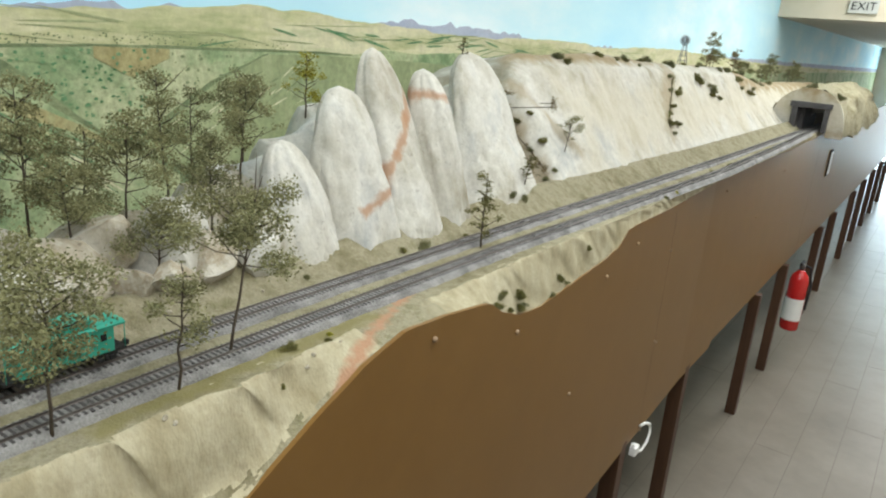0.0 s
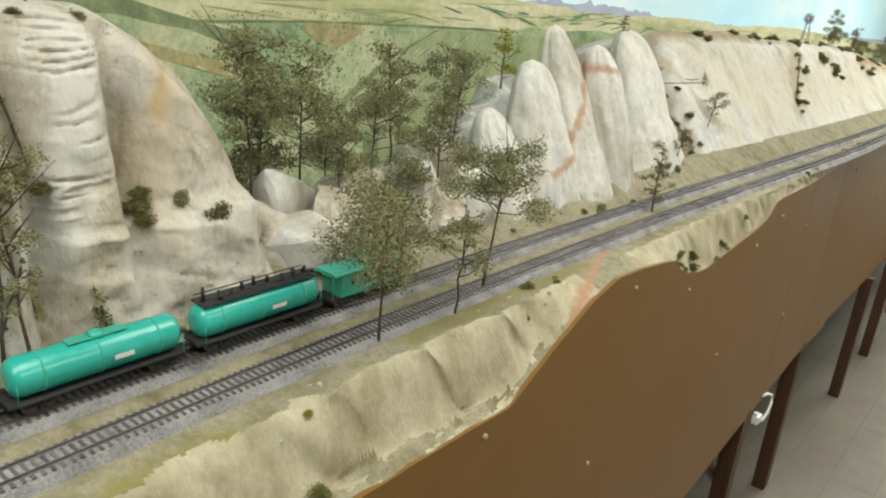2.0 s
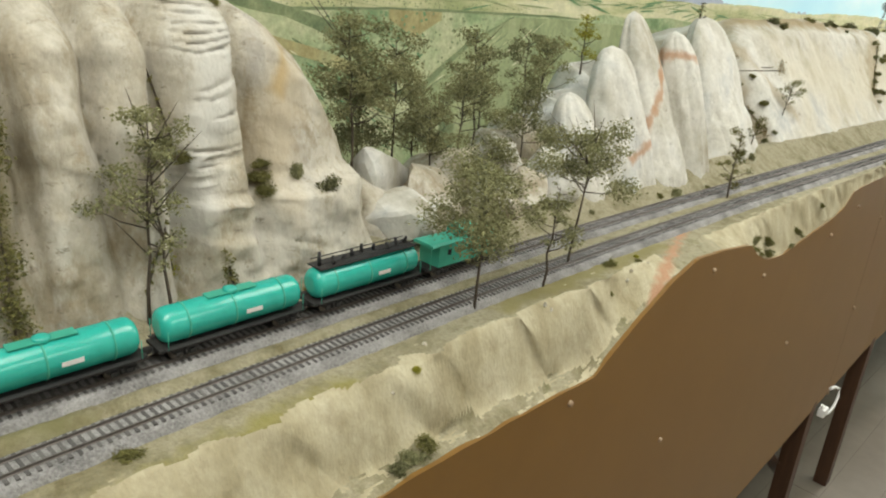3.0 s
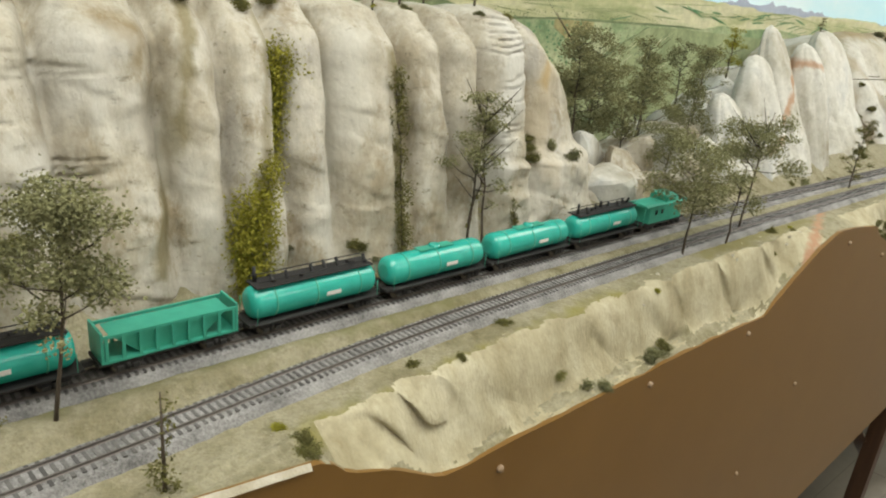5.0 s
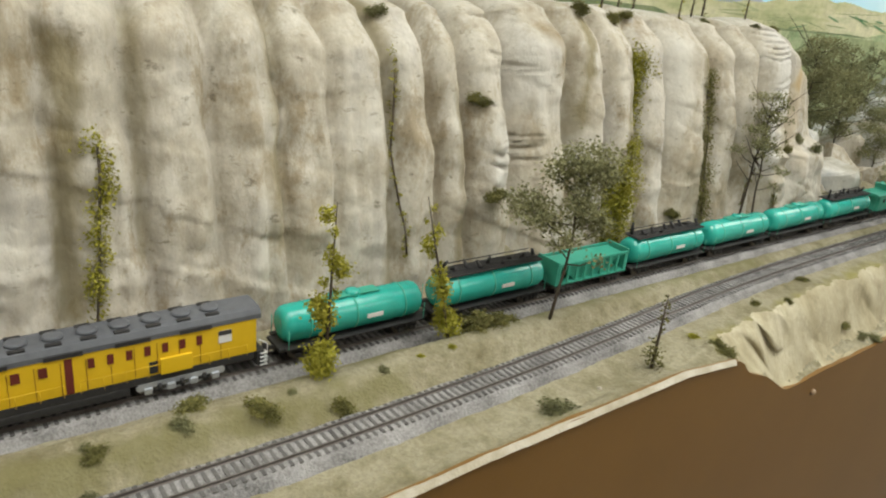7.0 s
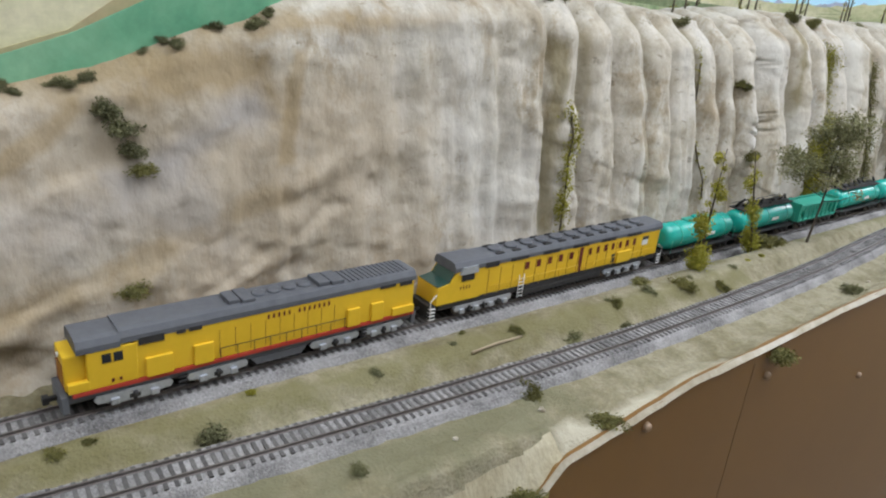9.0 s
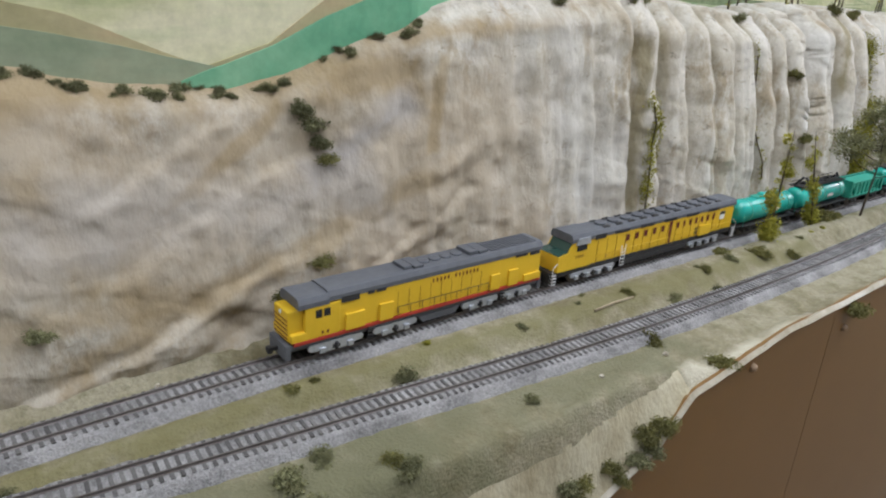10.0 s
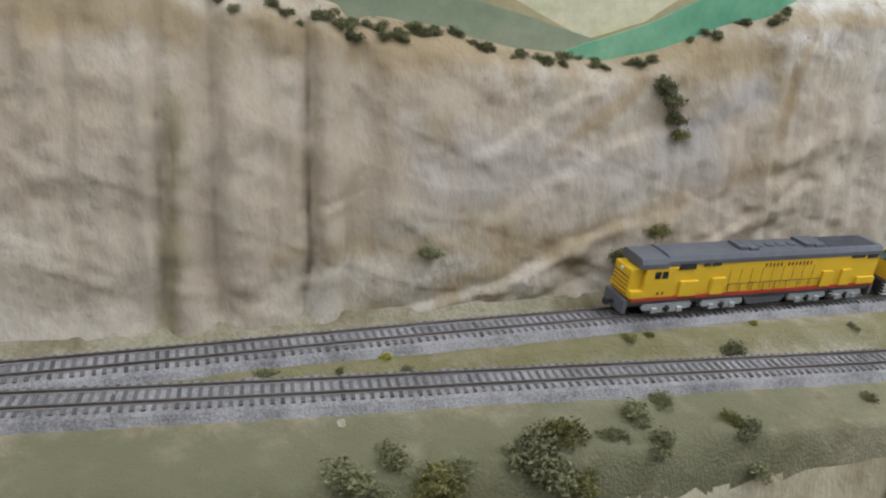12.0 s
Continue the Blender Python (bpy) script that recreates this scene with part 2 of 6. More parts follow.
HILL_TAN = surface("painted_tan_hills", [(0.33, 0.37, 0.18), (0.53, 0.52, 0.30), (0.66, 0.62, 0.42), (0.49, 0.51, 0.30)], 9, 0.9, 0.0, patch=4, stretch=(1, 0.7, 3.5), speck=0.16)
HILL_GREEN = surface("painted_green_slope", [(0.19, 0.28, 0.14), (0.31, 0.385, 0.21), (0.44, 0.47, 0.28), (0.53, 0.53, 0.34)], 18, 0.9, 0.0, patch=7, stretch=(1, 1.0, 1.0), speck=0.3)
HILL_DEEP = surface("painted_deep_green_slope", [(0.12, 0.16, 0.085), (0.20, 0.245, 0.13), (0.29, 0.32, 0.175)], 26, 0.9, 0.0, patch=9, speck=0.3)
HILL_BUSH = surface("painted_green_scrub", [(0.09, 0.20, 0.10), (0.15, 0.28, 0.14), (0.22, 0.33, 0.17)], 60, 0.9, 0.0, patch=30, speck=0.3)
HILL_OLIVE = surface("painted_olive_slope", [(0.22, 0.27, 0.14), (0.33, 0.37, 0.20), (0.42, 0.44, 0.26)], 14, 0.9, 0.0, patch=6, stretch=(1, 1.6, 0.6), speck=0.2)
HILL_BANK = surface("painted_ochre_bank", [(0.30, 0.26, 0.12), (0.41, 0.36, 0.18), (0.38, 0.39, 0.21)], 22, 0.9, 0.0, patch=8, stretch=(1, 2.5, 0.5), speck=0.25)
HILL_JADE = surface("painted_jade_slope", [(0.07, 0.25, 0.14), (0.16, 0.38, 0.22), (0.24, 0.45, 0.27)], 16, 0.9, 0.0, patch=7, speck=0.11)
HILL_SAGE = surface("painted_sage_field", [(0.20, 0.25, 0.15), (0.27, 0.31, 0.20), (0.35, 0.36, 0.235)], 12, 0.9, 0.0, patch=5, stretch=(1, 1, 3), speck=0.1)
HILL_OCHRE = surface("painted_ochre_field", [(0.29, 0.27, 0.13), (0.41, 0.36, 0.20), (0.45, 0.35, 0.20)], 11, 0.9, 0.0, patch=5, stretch=(1, 1, 3), speck=0.11)


# ---- mesh tools ----
def obj(name, bm, material, parent=None, label="", smooth=False):
    me = bpy.data.meshes.new(name)
    if smooth:
        for f in bm.faces:
            f.smooth = True
    bm.to_mesh(me)
    bm.free()
    me.materials.append(material)
    ob = new(name, me)
    if parent:
        ob.parent = parent
    if label:
        ob["label"] = label
    return ob


def part(name, bm, material, parent, label="", smooth=False):
    return obj(name, bm, material, parent, label, smooth)


def thing(name, label, category, m=None, group="", kind=""):
    e = new(name)
    e.empty_display_size = 0.02
    if m is not None:
        e.matrix_basis = m
    return tagged(e, label, category, group, kind)


def box(bm, x0, x1, y0, y1, z0, z1, bevel=0.0, m=None):
    vs = [bm.verts.new((x, y, z)) for x in (x0, x1) for y in (y0, y1) for z in (z0, z1)]
    quads = [(0, 1, 3, 2), (4, 6, 7, 5), (0, 4, 5, 1), (2, 3, 7, 6), (0, 2, 6, 4), (1, 5, 7, 3)]
    fs = [bm.faces.new([vs[i] for i in q]) for q in quads]
    if bevel:
        es = list({e for f in fs for e in f.edges})
        out = bmesh.ops.bevel(bm, geom=es, offset=bevel, segments=2, affect="EDGES", profile=0.6)
        vs = list({v for f in out["faces"] for v in f.verts} | {v for v in vs if v.is_valid})
    if m is not None:
        for v in vs:
            v.co = m @ v.co
    return bm


def boxed(*a, **k):
    return box(bmesh.new(), *a, **k)


def tube(bm, pts, radii, seg=8, cap=True):
    """A round tube through the points."""
    pts = [Vector(p) for p in pts]
    if not hasattr(radii, "__len__"):
        radii = [radii] * len(pts)
    rings = []
    for i, p in enumerate(pts):
        d = (pts[min(i + 1, len(pts) - 1)] - pts[max(i - 1, 0)]).normalized()
        u = d.orthogonal().normalized()
        if abs(d.z) < 0.99:
            u = d.cross(Vector((0, 0, 1))).normalized()
        v = d.cross(u)
        rings.append([bm.verts.new(p + radii[i] * (math.cos(a) * u + math.sin(a) * v)) for a in (2 * math.pi * k / seg for k in range(seg))])
    for a, b in zip(rings, rings[1:]):
        for k in range(seg):
            f = bm.faces.new((a[k], a[(k + 1) % seg], b[(k + 1) % seg], b[k]))
            f.smooth = True
    if cap:
        bm.faces.new(rings[0][::-1])
        bm.faces.new(rings[-1])
    return bm


def prism(bm, outline, axis, a, b):
    """Extrudes a 2D outline along x (outline in y, z), y (x, z) or z (x, y) from a to b."""
    def at(p, t):
        return {"x": (t, p[0], p[1]), "y": (p[0], t, p[1]), "z": (p[0], p[1], t)}[axis]
    lo = [bm.verts.new(at(p, a)) for p in outline]
    hi = [bm.verts.new(at(p, b)) for p in outline]
    n = len(outline)
    bm.faces.new(lo[::-1])
    bm.faces.new(hi)
    for i in range(n):
        bm.faces.new((lo[i], lo[(i + 1) % n], hi[(i + 1) % n], hi[i]))
    bmesh.ops.recalc_face_normals(bm, faces=bm.faces)
    return bm


def sheet(name, X, Y, Z, material, smooth=True, parent=None):
    """A grid mesh from three arrays of one shape."""
    n, k = X.shape
    co = np.stack([X, Y, Z], -1).reshape(-1, 3)
    i = np.arange(n * k).reshape(n, k)
    q = np.stack([i[:-1, :-1], i[1:, :-1], i[1:, 1:], i[:-1, 1:]], -1).reshape(-1, 4)
    me = bpy.data.meshes.new(name)
    me.from_pydata(co.tolist(), [], q.tolist())
    me.polygons.foreach_set("use_smooth", [smooth] * len(q))
    me.materials.append(material)
    ob = new(name, me)
    if parent:
        ob.parent = parent
    return ob


TABLE = np.random.RandomState(7).rand(256, 256)


def vn(x, y, seed=0):
    """Value noise in 0..1 for arrays."""
    x, y = np.broadcast_arrays(np.asarray(x, float) + seed * 17.31, np.asarray(y, float) + seed * 5.77)
    i, j = np.floor(x).astype(int), np.floor(y).astype(int)
    u, v = x - i, y - j
    u, v = u * u * (3 - 2 * u), v * v * (3 - 2 * v)
    g = lambda a, b: TABLE[a % 256, b % 256]
    return (g(i, j) * (1 - u) + g(i + 1, j) * u) * (1 - v) + (g(i, j + 1) * (1 - u) + g(i + 1, j + 1) * u) * v


def fbm(x, y, seed=0, octaves=4):
    s, a, t = 0.0, 0.5, 0.0
    for o in range(octaves):
        s, t = s + a * vn(x * 2**o, y * 2**o, seed + o * 3), t + a
        a *= 0.5
    return s / t


def curve(pts):
    ks, vs = zip(*pts)
    return lambda y: np.interp(y, ks, vs)


def smooth01(t):
    t = np.clip(t, 0, 1)
    return t * t * (3 - 2 * t)


# ---- plan of the layout (metres) ----
RAILTOP = 1.285
rear_near = curve([(-3.4, -0.545), (-2.4, -0.55), (-1.93, -0.553), (-1.75, -0.568), (-1.5, -0.581), (-1.3, -0.589), (-0.9, -0.597), (-0.4, -0.605), (0, -0.611), (0.5, -0.617), (1.0, -0.612), (1.6, -0.6), (2.6, -0.585), (5.2, -0.585)])
front_near = curve([(-3.4, -0.545), (-2.4, -0.545), (-1.93, -0.519), (-1.8, -0.509), (-1.6, -0.5), (-1.4, -0.488), (-1.15, -0.476), (-0.9, -0.480), (-0.7, -0.489), (-0.5, -0.505), (-0.3, -0.530), (0, -0.544), (0.4, -0.552), (1.0, -0.55), (1.45, -0.538), (2.2, -0.515), (3.2, -0.53), (4.0, -0.553), (5.2, -0.553)])


def soft(f, w=0.12):
    return lambda y: sum(f(np.asarray(y) + d) for d in (-w, -w / 2, 0, w / 2, w)) / 5


rear_mid = lambda y, g=soft(rear_near): g(y) - 0.0083
front_mid = lambda y, g=soft(front_near): g(y) - 0.0083
face_x = lambda y: -0.444 - 0.039 * np.minimum(y, 2.2)
lip_z = curve([(-3.4, 1.2), (-1.5, 1.17), (-1.316, 1.19), (-1.218, 1.224), (-1.175, 1.262), (-1.1, 1.27), (-1.02, 1.281), (-0.9, 1.281), (-0.75, 1.285), (-0.5, 1.283), (-0.405, 1.27), (-0.385, 1.25), (-0.345, 1.235), (-0.285, 1.198), (-0.1, 1.194), (0.1, 1.191), (0.25, 1.186), (0.38, 1.178), (0.47, 1.222), (0.55, 1.255), (0.623, 1.272), (0.711, 1.264), (0.833, 1.247), (0.872, 1.221), (0.933, 1.198), (1.017, 1.19), (1.252, 1.202), (1.371, 1.216), (1.426, 1.246), (1.8, 1.24), (2.4, 1.244), (3.4, 1.246), (6, 1.262)])
crag_z = curve([(-3.4, 1.55), (-1.9, 1.54), (-1.76, 1.53), (-1.685, 1.512), (-1.58, 1.502), (-1.53, 1.496), (-1.475, 1.491), (-1.414, 1.501), (-1.38, 1.517), (-1.33, 1.537), (-1.28, 1.552), (-1.2, 1.565), (-1.0, 1.575), (-0.8, 1.568), (-0.65, 1.556), (-0.55, 1.563), (-0.45, 1.57), (-0.28, 1.571), (-0.1, 1.565), (0.05, 1.568), (0.09, 1.566), (0.125, 1.542), (0.165, 1.508), (0.21, 1.436), (0.235, 1.375), (0.30, 1.345), (0.5, 1.36), (0.60, 1.385), (0.70, 1.42), (0.76, 1.43), (0.82, 1.46), (0.862, 1.475), (0.897, 1.50), (0.944, 1.52), (0.975, 1.515), (1.0, 1.48), (1.012, 1.45), (1.03, 1.42), (1.12, 1.42), (1.15, 1.43), (1.18, 1.49), (1.272, 1.53), (1.36, 1.50), (1.40, 1.47), (1.435, 1.46), (1.47, 1.51), (1.532, 1.55), (1.598, 1.57), (1.755, 1.566), (2.05, 1.58), (2.63, 1.555), (3.5, 1.544), (4.2, 1.47), (6, 1.45)])
foot_x = curve([(-3.4, -0.585), (-1.95, -0.595), (-1.6, -0.620), (-1.2, -0.640), (-0.9, -0.652), (-0.5, -0.668), (0.2, -0.683), (0.6, -0.675), (0.9, -0.665), (1.2, -0.67), (1.4, -0.69), (1.7, -0.665), (2.5, -0.65), (6, -0.645)])
brow_x = curve([(-3.4, -0.672), (-1.8, -0.672), (-1.65, -0.682), (-1.35, -0.685), (-1.1, -0.685), (-0.5, -0.733), (0.1, -0.735), (0.24, -0.74), (0.4, -0.80), (0.7, -0.80), (0.95, -0.825), (1.25, -0.845), (1.55, -0.86), (2.3, -0.865), (6, -0.87)])
GROOVES = [-3.3, -2.2, -2.1, -2.04, -1.97, -1.9, -1.84, -1.8, -1.73, -1.7, -1.55, -1.3, -1.16, -1.03, -0.965, -0.9, -0.84, -0.78, -0.73, -0.665, -0.61, -0.567, -0.50, -0.405, -0.352, -0.297, -0.236, -0.13, -0.065, -0.01, 0.08, 0.235, 0.33, 0.42, 0.5, 0.6, 0.655, 0.76, 0.87, 1.012, 1.145, 1.44, 1.56, 1.95, 2.4, 3.0, 3.6, 4.2, 6.2]
BULGE = curve([(-3.4, 0.012), (-1.7, 0.016), (-1.6, 0.004), (-1.1, 0.010), (-0.95, 0.022), (-0.65, 0.026), (-0.5, 0.042), (0.1, 0.042), (0.23, 0.03), (0.6, 0.04), (0.7, 0.06), (1.05, 0.09), (1.42, 0.08), (1.56, 0.014), (6, 0.010)])


def columns(y):
    """0 in the grooves between the rock columns, 1 on their crowns."""
    g = np.array(GROOVES)
    i = np.clip(np.searchsorted(g, y) - 1, 0, len(g) - 2)
    u = (y - g[i]) / (g[i + 1] - g[i])
    return 1 - np.abs(2 * np.clip(u, 0, 1) - 1) ** 3.2


def terrain_rows(lo, hi, step):
    return np.arange(lo, hi + step / 2, step)


CLIFF_GRIDS, GROUND_GRIDS = [], []


# ---- the landscape ----
def build_cliff(name, lo, hi, dy, rows, material, label):
    ys = terrain_rows(lo, hi, dy)[:, None]
    s = np.linspace(0, 1, rows)[None, :]
    far = ys > 0.66
    warp = ys + 0.016 * (fbm(ys * 4, s * 2.0, 3) - 0.5) + 0.008 * (vn(ys * 25, s * 7, 8) - 0.5)
    col = columns(warp)
    fluted = np.clip((ys + 1.0) * 8, 0, 1) * np.clip((0.1 - ys) * 12, 0, 1)
    top = crag_z(warp + 0 * s) - 0.016 * (1 - col) * fluted * vn(ys * 7, 0 * s, 13) * 1.6
    zz = 1.262 + (top - 1.262) * s
    X = foot_x(ys) + (brow_x(ys) - foot_x(ys)) * s ** np.interp(ys, [1.35, 1.6, 2.3], [1.25, 1.1, 0.75])
    X = X + BULGE(ys) * (col - 0.75) * np.minimum(1, 0.35 + 1.6 * s) * np.where(far, 1.0, 0.45 + 0.95 * vn(ys * 10, zz * 7, 17))
    X = X - 0.035 * smooth01((ys - 1.0) / 0.02) * smooth01((1.155 - ys) / 0.02) - 0.02 * smooth01((ys - 0.74) / 0.03) * smooth01((0.88 - ys) / 0.03)
    X = X - (0.02 + 0.014 * fluted) * smooth01((s - 0.88 + 0.05 * fluted) / (0.12 + 0.05 * fluted)) ** 2
    X = X + np.where(far, 0.016, 0.018) * (fbm(ys * 6, zz * np.where(far, 3.0, 4.0), 11, 3) - 0.5)
    # vertical rills, shallower on the far wall and on the folded face
    rill = np.abs(vn(warp * 55, zz * 3.5, 21) - 0.5) * 2
    depth = np.interp(ys, [-3.4, -1.8, -1.7, -1.6, -1.3, -1.15, -0.95, -0.6, 0.6, 1.4, 1.6, 2.0], [0.018, 0.018, 0.012, 0.004, 0.004, 0.010, 0.011, 0.007, 0.007, 0.006, 0.003, 0.0012])
    X = X + depth * (rill - 0.5) * np.clip(1.4 - s * 0.5, 0, 1) * np.minimum(1, 0.2 + 3.5 * s)
    # slanting folds of the near face, each bed lying back on the one below
    slant = zz - 1.294 - (0.33 + 0.9 * np.clip(zz - 1.36, 0, 1)) * (ys + 1.59) + 0.034 * (fbm(ys * 9, zz * 9, 91) - 0.5)
    folded = smooth01((ys + 1.80) / 0.12) * smooth01((-1.16 - ys) / 0.12)
    for at, amp in ((-0.042, 0.0026), (0.0, 0.0048), (0.062, 0.0034), (0.115, 0.0026)):
        X = X - amp * folded * smooth01((vn(ys * 9, zz * 9 + at * 90, 93) - 0.2) * 2.2) * (np.tanh((slant - at) / 0.0035) - np.tanh((slant - at) / 0.022))
    rough = folded * np.clip((0.005 - slant) / 0.02, 0, 1)
    X = X + 0.016 * rough * (fbm(ys * 26, zz * 30, 95, 3) - 0.5)
    # thin bedding cracks across some faces
    bed = np.abs(vn(ys * 8 + 0.4, zz * 190 + 9 * vn(ys * 11, zz * 7, 41), 31) - 0.5)
    beds = np.maximum(np.exp(-(((ys - 0.035) / 0.042) ** 4)), np.exp(-(((ys + 0.512) / 0.045) ** 4))) * smooth01((zz - 1.37) / 0.04)
    beds = np.maximum(beds, 0.3 * smooth01((vn(ys * 4.3, zz * 5, 51) - 0.5) * 5) * np.clip((ys + 0.62) * 8, 0, 1) * np.clip((0.08 - ys) * 12, 0, 1))
    X = X - np.clip(0.10 - bed, 0, 1) * 0.075 * beds * smooth01((vn(ys * 24, zz * 40, 45) - 0.25) * 3)
    # the smooth outcrop set back at the canyon's edge, over a broken ledge
    X = X - 0.012 * smooth01((ys - 0.076) / 0.008) * smooth01((0.30 - ys) / 0.05) * smooth01((zz - 1.385) / 0.02)
    ledge = smooth01((ys + 0.02) / 0.05) * smooth01((0.26 - ys) / 0.04)
    X = X + 0.012 * ledge * smooth01((1.392 - zz + 0.02 * (vn(ys * 14, 0 * zz, 97) - 0.5)) / 0.008)
    X = X + (0.010 + 0.008 * ledge * (zz < 1.39)) * (fbm(ys * 26, zz * 30, 61, 3) - 0.5)
    slab = smooth01((vn(ys * 9 + 2.5 * zz * 9, zz * 11, 81) - 0.5) * 14)
    X = X + np.where(ys < -1.0, 0.0012, np.where(far, 0.002, 0.0025)) * slab * np.clip(1.2 - s, 0, 1)
    Y = ys + 0 * s
    # the flat top behind the brow, falling away to the painted wall
    back = np.linspace(0, 1, 16)[None, 1:]
    bx = X[:, -1:] + (-1.14 - X[:, -1:]) * back
    bz = zz[:, -1:] - 0.05 * back**2 + 0.010 * np.sin(np.pi * np.minimum(1, back * 3)) + 0.012 * (fbm(ys * 14, back * 6, 71) - 0.5) * np.minimum(1, back * 6)
    bz = bz - np.where((ys > 0.2) & (ys < 1.5), 0.16 * smooth01(back * 2.2), 0.0)
    X, Y, Z = np.hstack([X, bx]), np.hstack([Y, ys + 0 * back]), np.hstack([zz + 0 * Y, bz])
    CLIFF_GRIDS.append((ys[:, 0], X, Z))
    return tagged(sheet(name, X, Y, Z, material), label, "model cliff", kind="structure")


def rock_pinnacle(label, y, x0, x1, z1, wy, wx, seed, taper=0.55):
    """A rounded standing rock that leans back from x0 at its foot to x1 at its top."""
    s = np.linspace(0, 1, 46)[:, None]
    a = np.linspace(0, 2 * math.pi, 49)[None, :]
    r = (1 - (1 - taper) * s) * np.sqrt(np.clip(1 - s**7, 0.0004, 1))
    rr = r * (1 + 0.5 * (fbm(1.8 * np.cos(a) + 5, 1.8 * np.sin(a) + 2.2 * s, seed) - 0.5) + 0.22 * (fbm(7 * np.cos(a) + 9, 7 * np.sin(a) + 3 * s, seed + 5) - 0.5))
    rr[:, -1] = rr[:, 0]
    X = x0 + (x1 - x0) * s**1.2 + wx * rr * np.cos(a)
    Y = y + wy * rr * np.sin(a)
    Z = 1.25 + (z1 - 1.25) * s + 0 * a
    return tagged(sheet("rock_pinnacle", X, Y, Z, ROCK_PALE), label, "model rock", kind="structure")


def build_ground(lo, hi, dy):
    ys = terrain_rows(lo, hi, dy)[:, None]
    f, lip = face_x(ys), lip_z(ys)
    shoulder = np.minimum(front_mid(ys) + 0.034, f - 0.006)
    u = np.linspace(0, 1, 44)[None, :]
    edge = 0.05 * (vn(ys * 16, 0 * u, 5) - 0.5) * 2
    shelf = np.interp(ys, [-3.4, -1.5, -1.2, -0.3, 0.05, 0.45, 0.6, 0.9, 1.4, 6], [0.0, 0.0, 0.02, 0.1, 0.30, 0.22, 0.05, 0.1, 0.1, 0.1])
    crest = np.interp(ys, [-3.4, -1.5, -1.2, -0.3, 0.05, 0.45, 0.6, 0.9, 1.4, 6], [0.60, 0.55, 0.50, 0.75, 0.80, 0.72, 0.9, 0.8, 0.8, 0.8])
    cut = (np.abs(vn(ys * 24 + 2 * u, 1.2 * u, 12) - 0.5) * 2 - 0.45) * np.clip((1.27 - lip) / 0.05, 0, 1) * np.interp(ys, [-1.2, -0.9, 0.6, 0.8], [0.3, 1.0, 1.0, 0.4])
    k = np.clip((u - shelf - edge - 0.26 * cut) / (crest - shelf), 0, 1)
    X1 = f + (shoulder - f) * u + 0.03 * cut * np.sin(np.pi * k)
    Z1 = lip + (1.2745 - lip) * (0.10 * np.clip(u / 0.25, 0, 1) + 0.90 * smooth01(k) ** 0.8) + 0.012 * (fbm(ys * 22, u * 3, 9) - 0.5) * np.sin(np.pi * u)
    v = np.linspace(0, 1, 44)[None, 1:]
    foot = foot_x(ys) - 0.03
    X2 = shoulder + (foot - shoulder) * v
    fm, rm = front_mid(ys), rear_mid(ys)
    gap = np.clip((fm - rm - 0.045) / 0.06, 0, 1)
    between = np.clip(1 - np.abs(X2 - (fm + rm) / 2) / np.maximum(0.012, (fm - rm) / 2 - 0.024), 0, 1)
    near_cliff = np.clip((rm - 0.026 - X2) / 0.05, 0, 1)
    Z2 = 1.2745 + 0.014 * gap * smooth01(between * 1.4) + 0.035 * near_cliff**1.3 + 0.007 * (fbm(ys * 30, X2 * 40, 15) - 0.5) * np.maximum(between, np.clip(near_cliff * 4, 0.25, 1))
    X, Z = np.hstack([X1, X2]), np.hstack([Z1, Z2])
    GROUND_GRIDS.append((ys[:, 0], X, Z))
    ob = sheet("ground", X, ys + 0 * X, Z, SOIL)
    ob.data.materials.append(BLUFF)
    ragged = 0.22 * (fbm(ys * 40, 9 * u, 33) - 0.5) + 0.06 * (vn(ys * 110, 30 * u, 35) - 0.5)
    ragged = ragged * np.interp(ys, [-1.2, -1.0], [0.2, 1.0])
    bare = (k + ragged > 0.03) & (k + ragged < np.interp(ys, [-1.3, -1.0], [0.55, 0.93])) & (lip < 1.262)
    bare = np.hstack([bare, np.zeros((len(ys), X2.shape[1]), bool)])[:-1, :-1]
    ob.data.polygons.foreach_set("material_index", bare.astype(np.int32).ravel())
    return tagged(ob, "sandy model ground with dry turf beside the tracks", "model ground", kind="structure")


near_cliff = build_cliff("cliff", -3.4, 0.66, 0.0042, 150, ROCK, "tan fluted plaster cliff behind the tracks")
far_cliff = build_cliff("cliff", 0.64, 6.0, 0.0065, 80, ROCK_PALE, "pale carved plaster cliffs and pinnacles beside the track")
ground = build_ground(-3.4, 6.0, 0.0045)
for label, y, x0, x1, z1, wy, wx, seed, taper in (
        ("low pale plaster pinnacle at the canyon edge", 0.695, -0.715, -0.77, 1.452, 0.068, 0.052, 3, 0.55),
        ("broad pale plaster pinnacle beside the canyon", 0.825, -0.722, -0.785, 1.524, 0.085, 0.056, 7, 0.58),
        ("tall pale pinnacle with a slanting rust streak", 0.945, -0.735, -0.825, 1.582, 0.108, 0.062, 21, 0.42),
        ("slender pale pinnacle with a rust red collar", 1.040, -0.710, -0.785, 1.551, 0.058, 0.05, 12, 0.70),
        ("broad rounded pale pinnacle beside the gully", 1.275, -0.75, -0.848, 1.580, 0.128, 0.066, 31, 0.62)):
    rock_pinnacle(label, y, x0, x1, z1, wy, wx, seed, taper)

# ---- painted wall behind the layout ----
WALL = -1.2


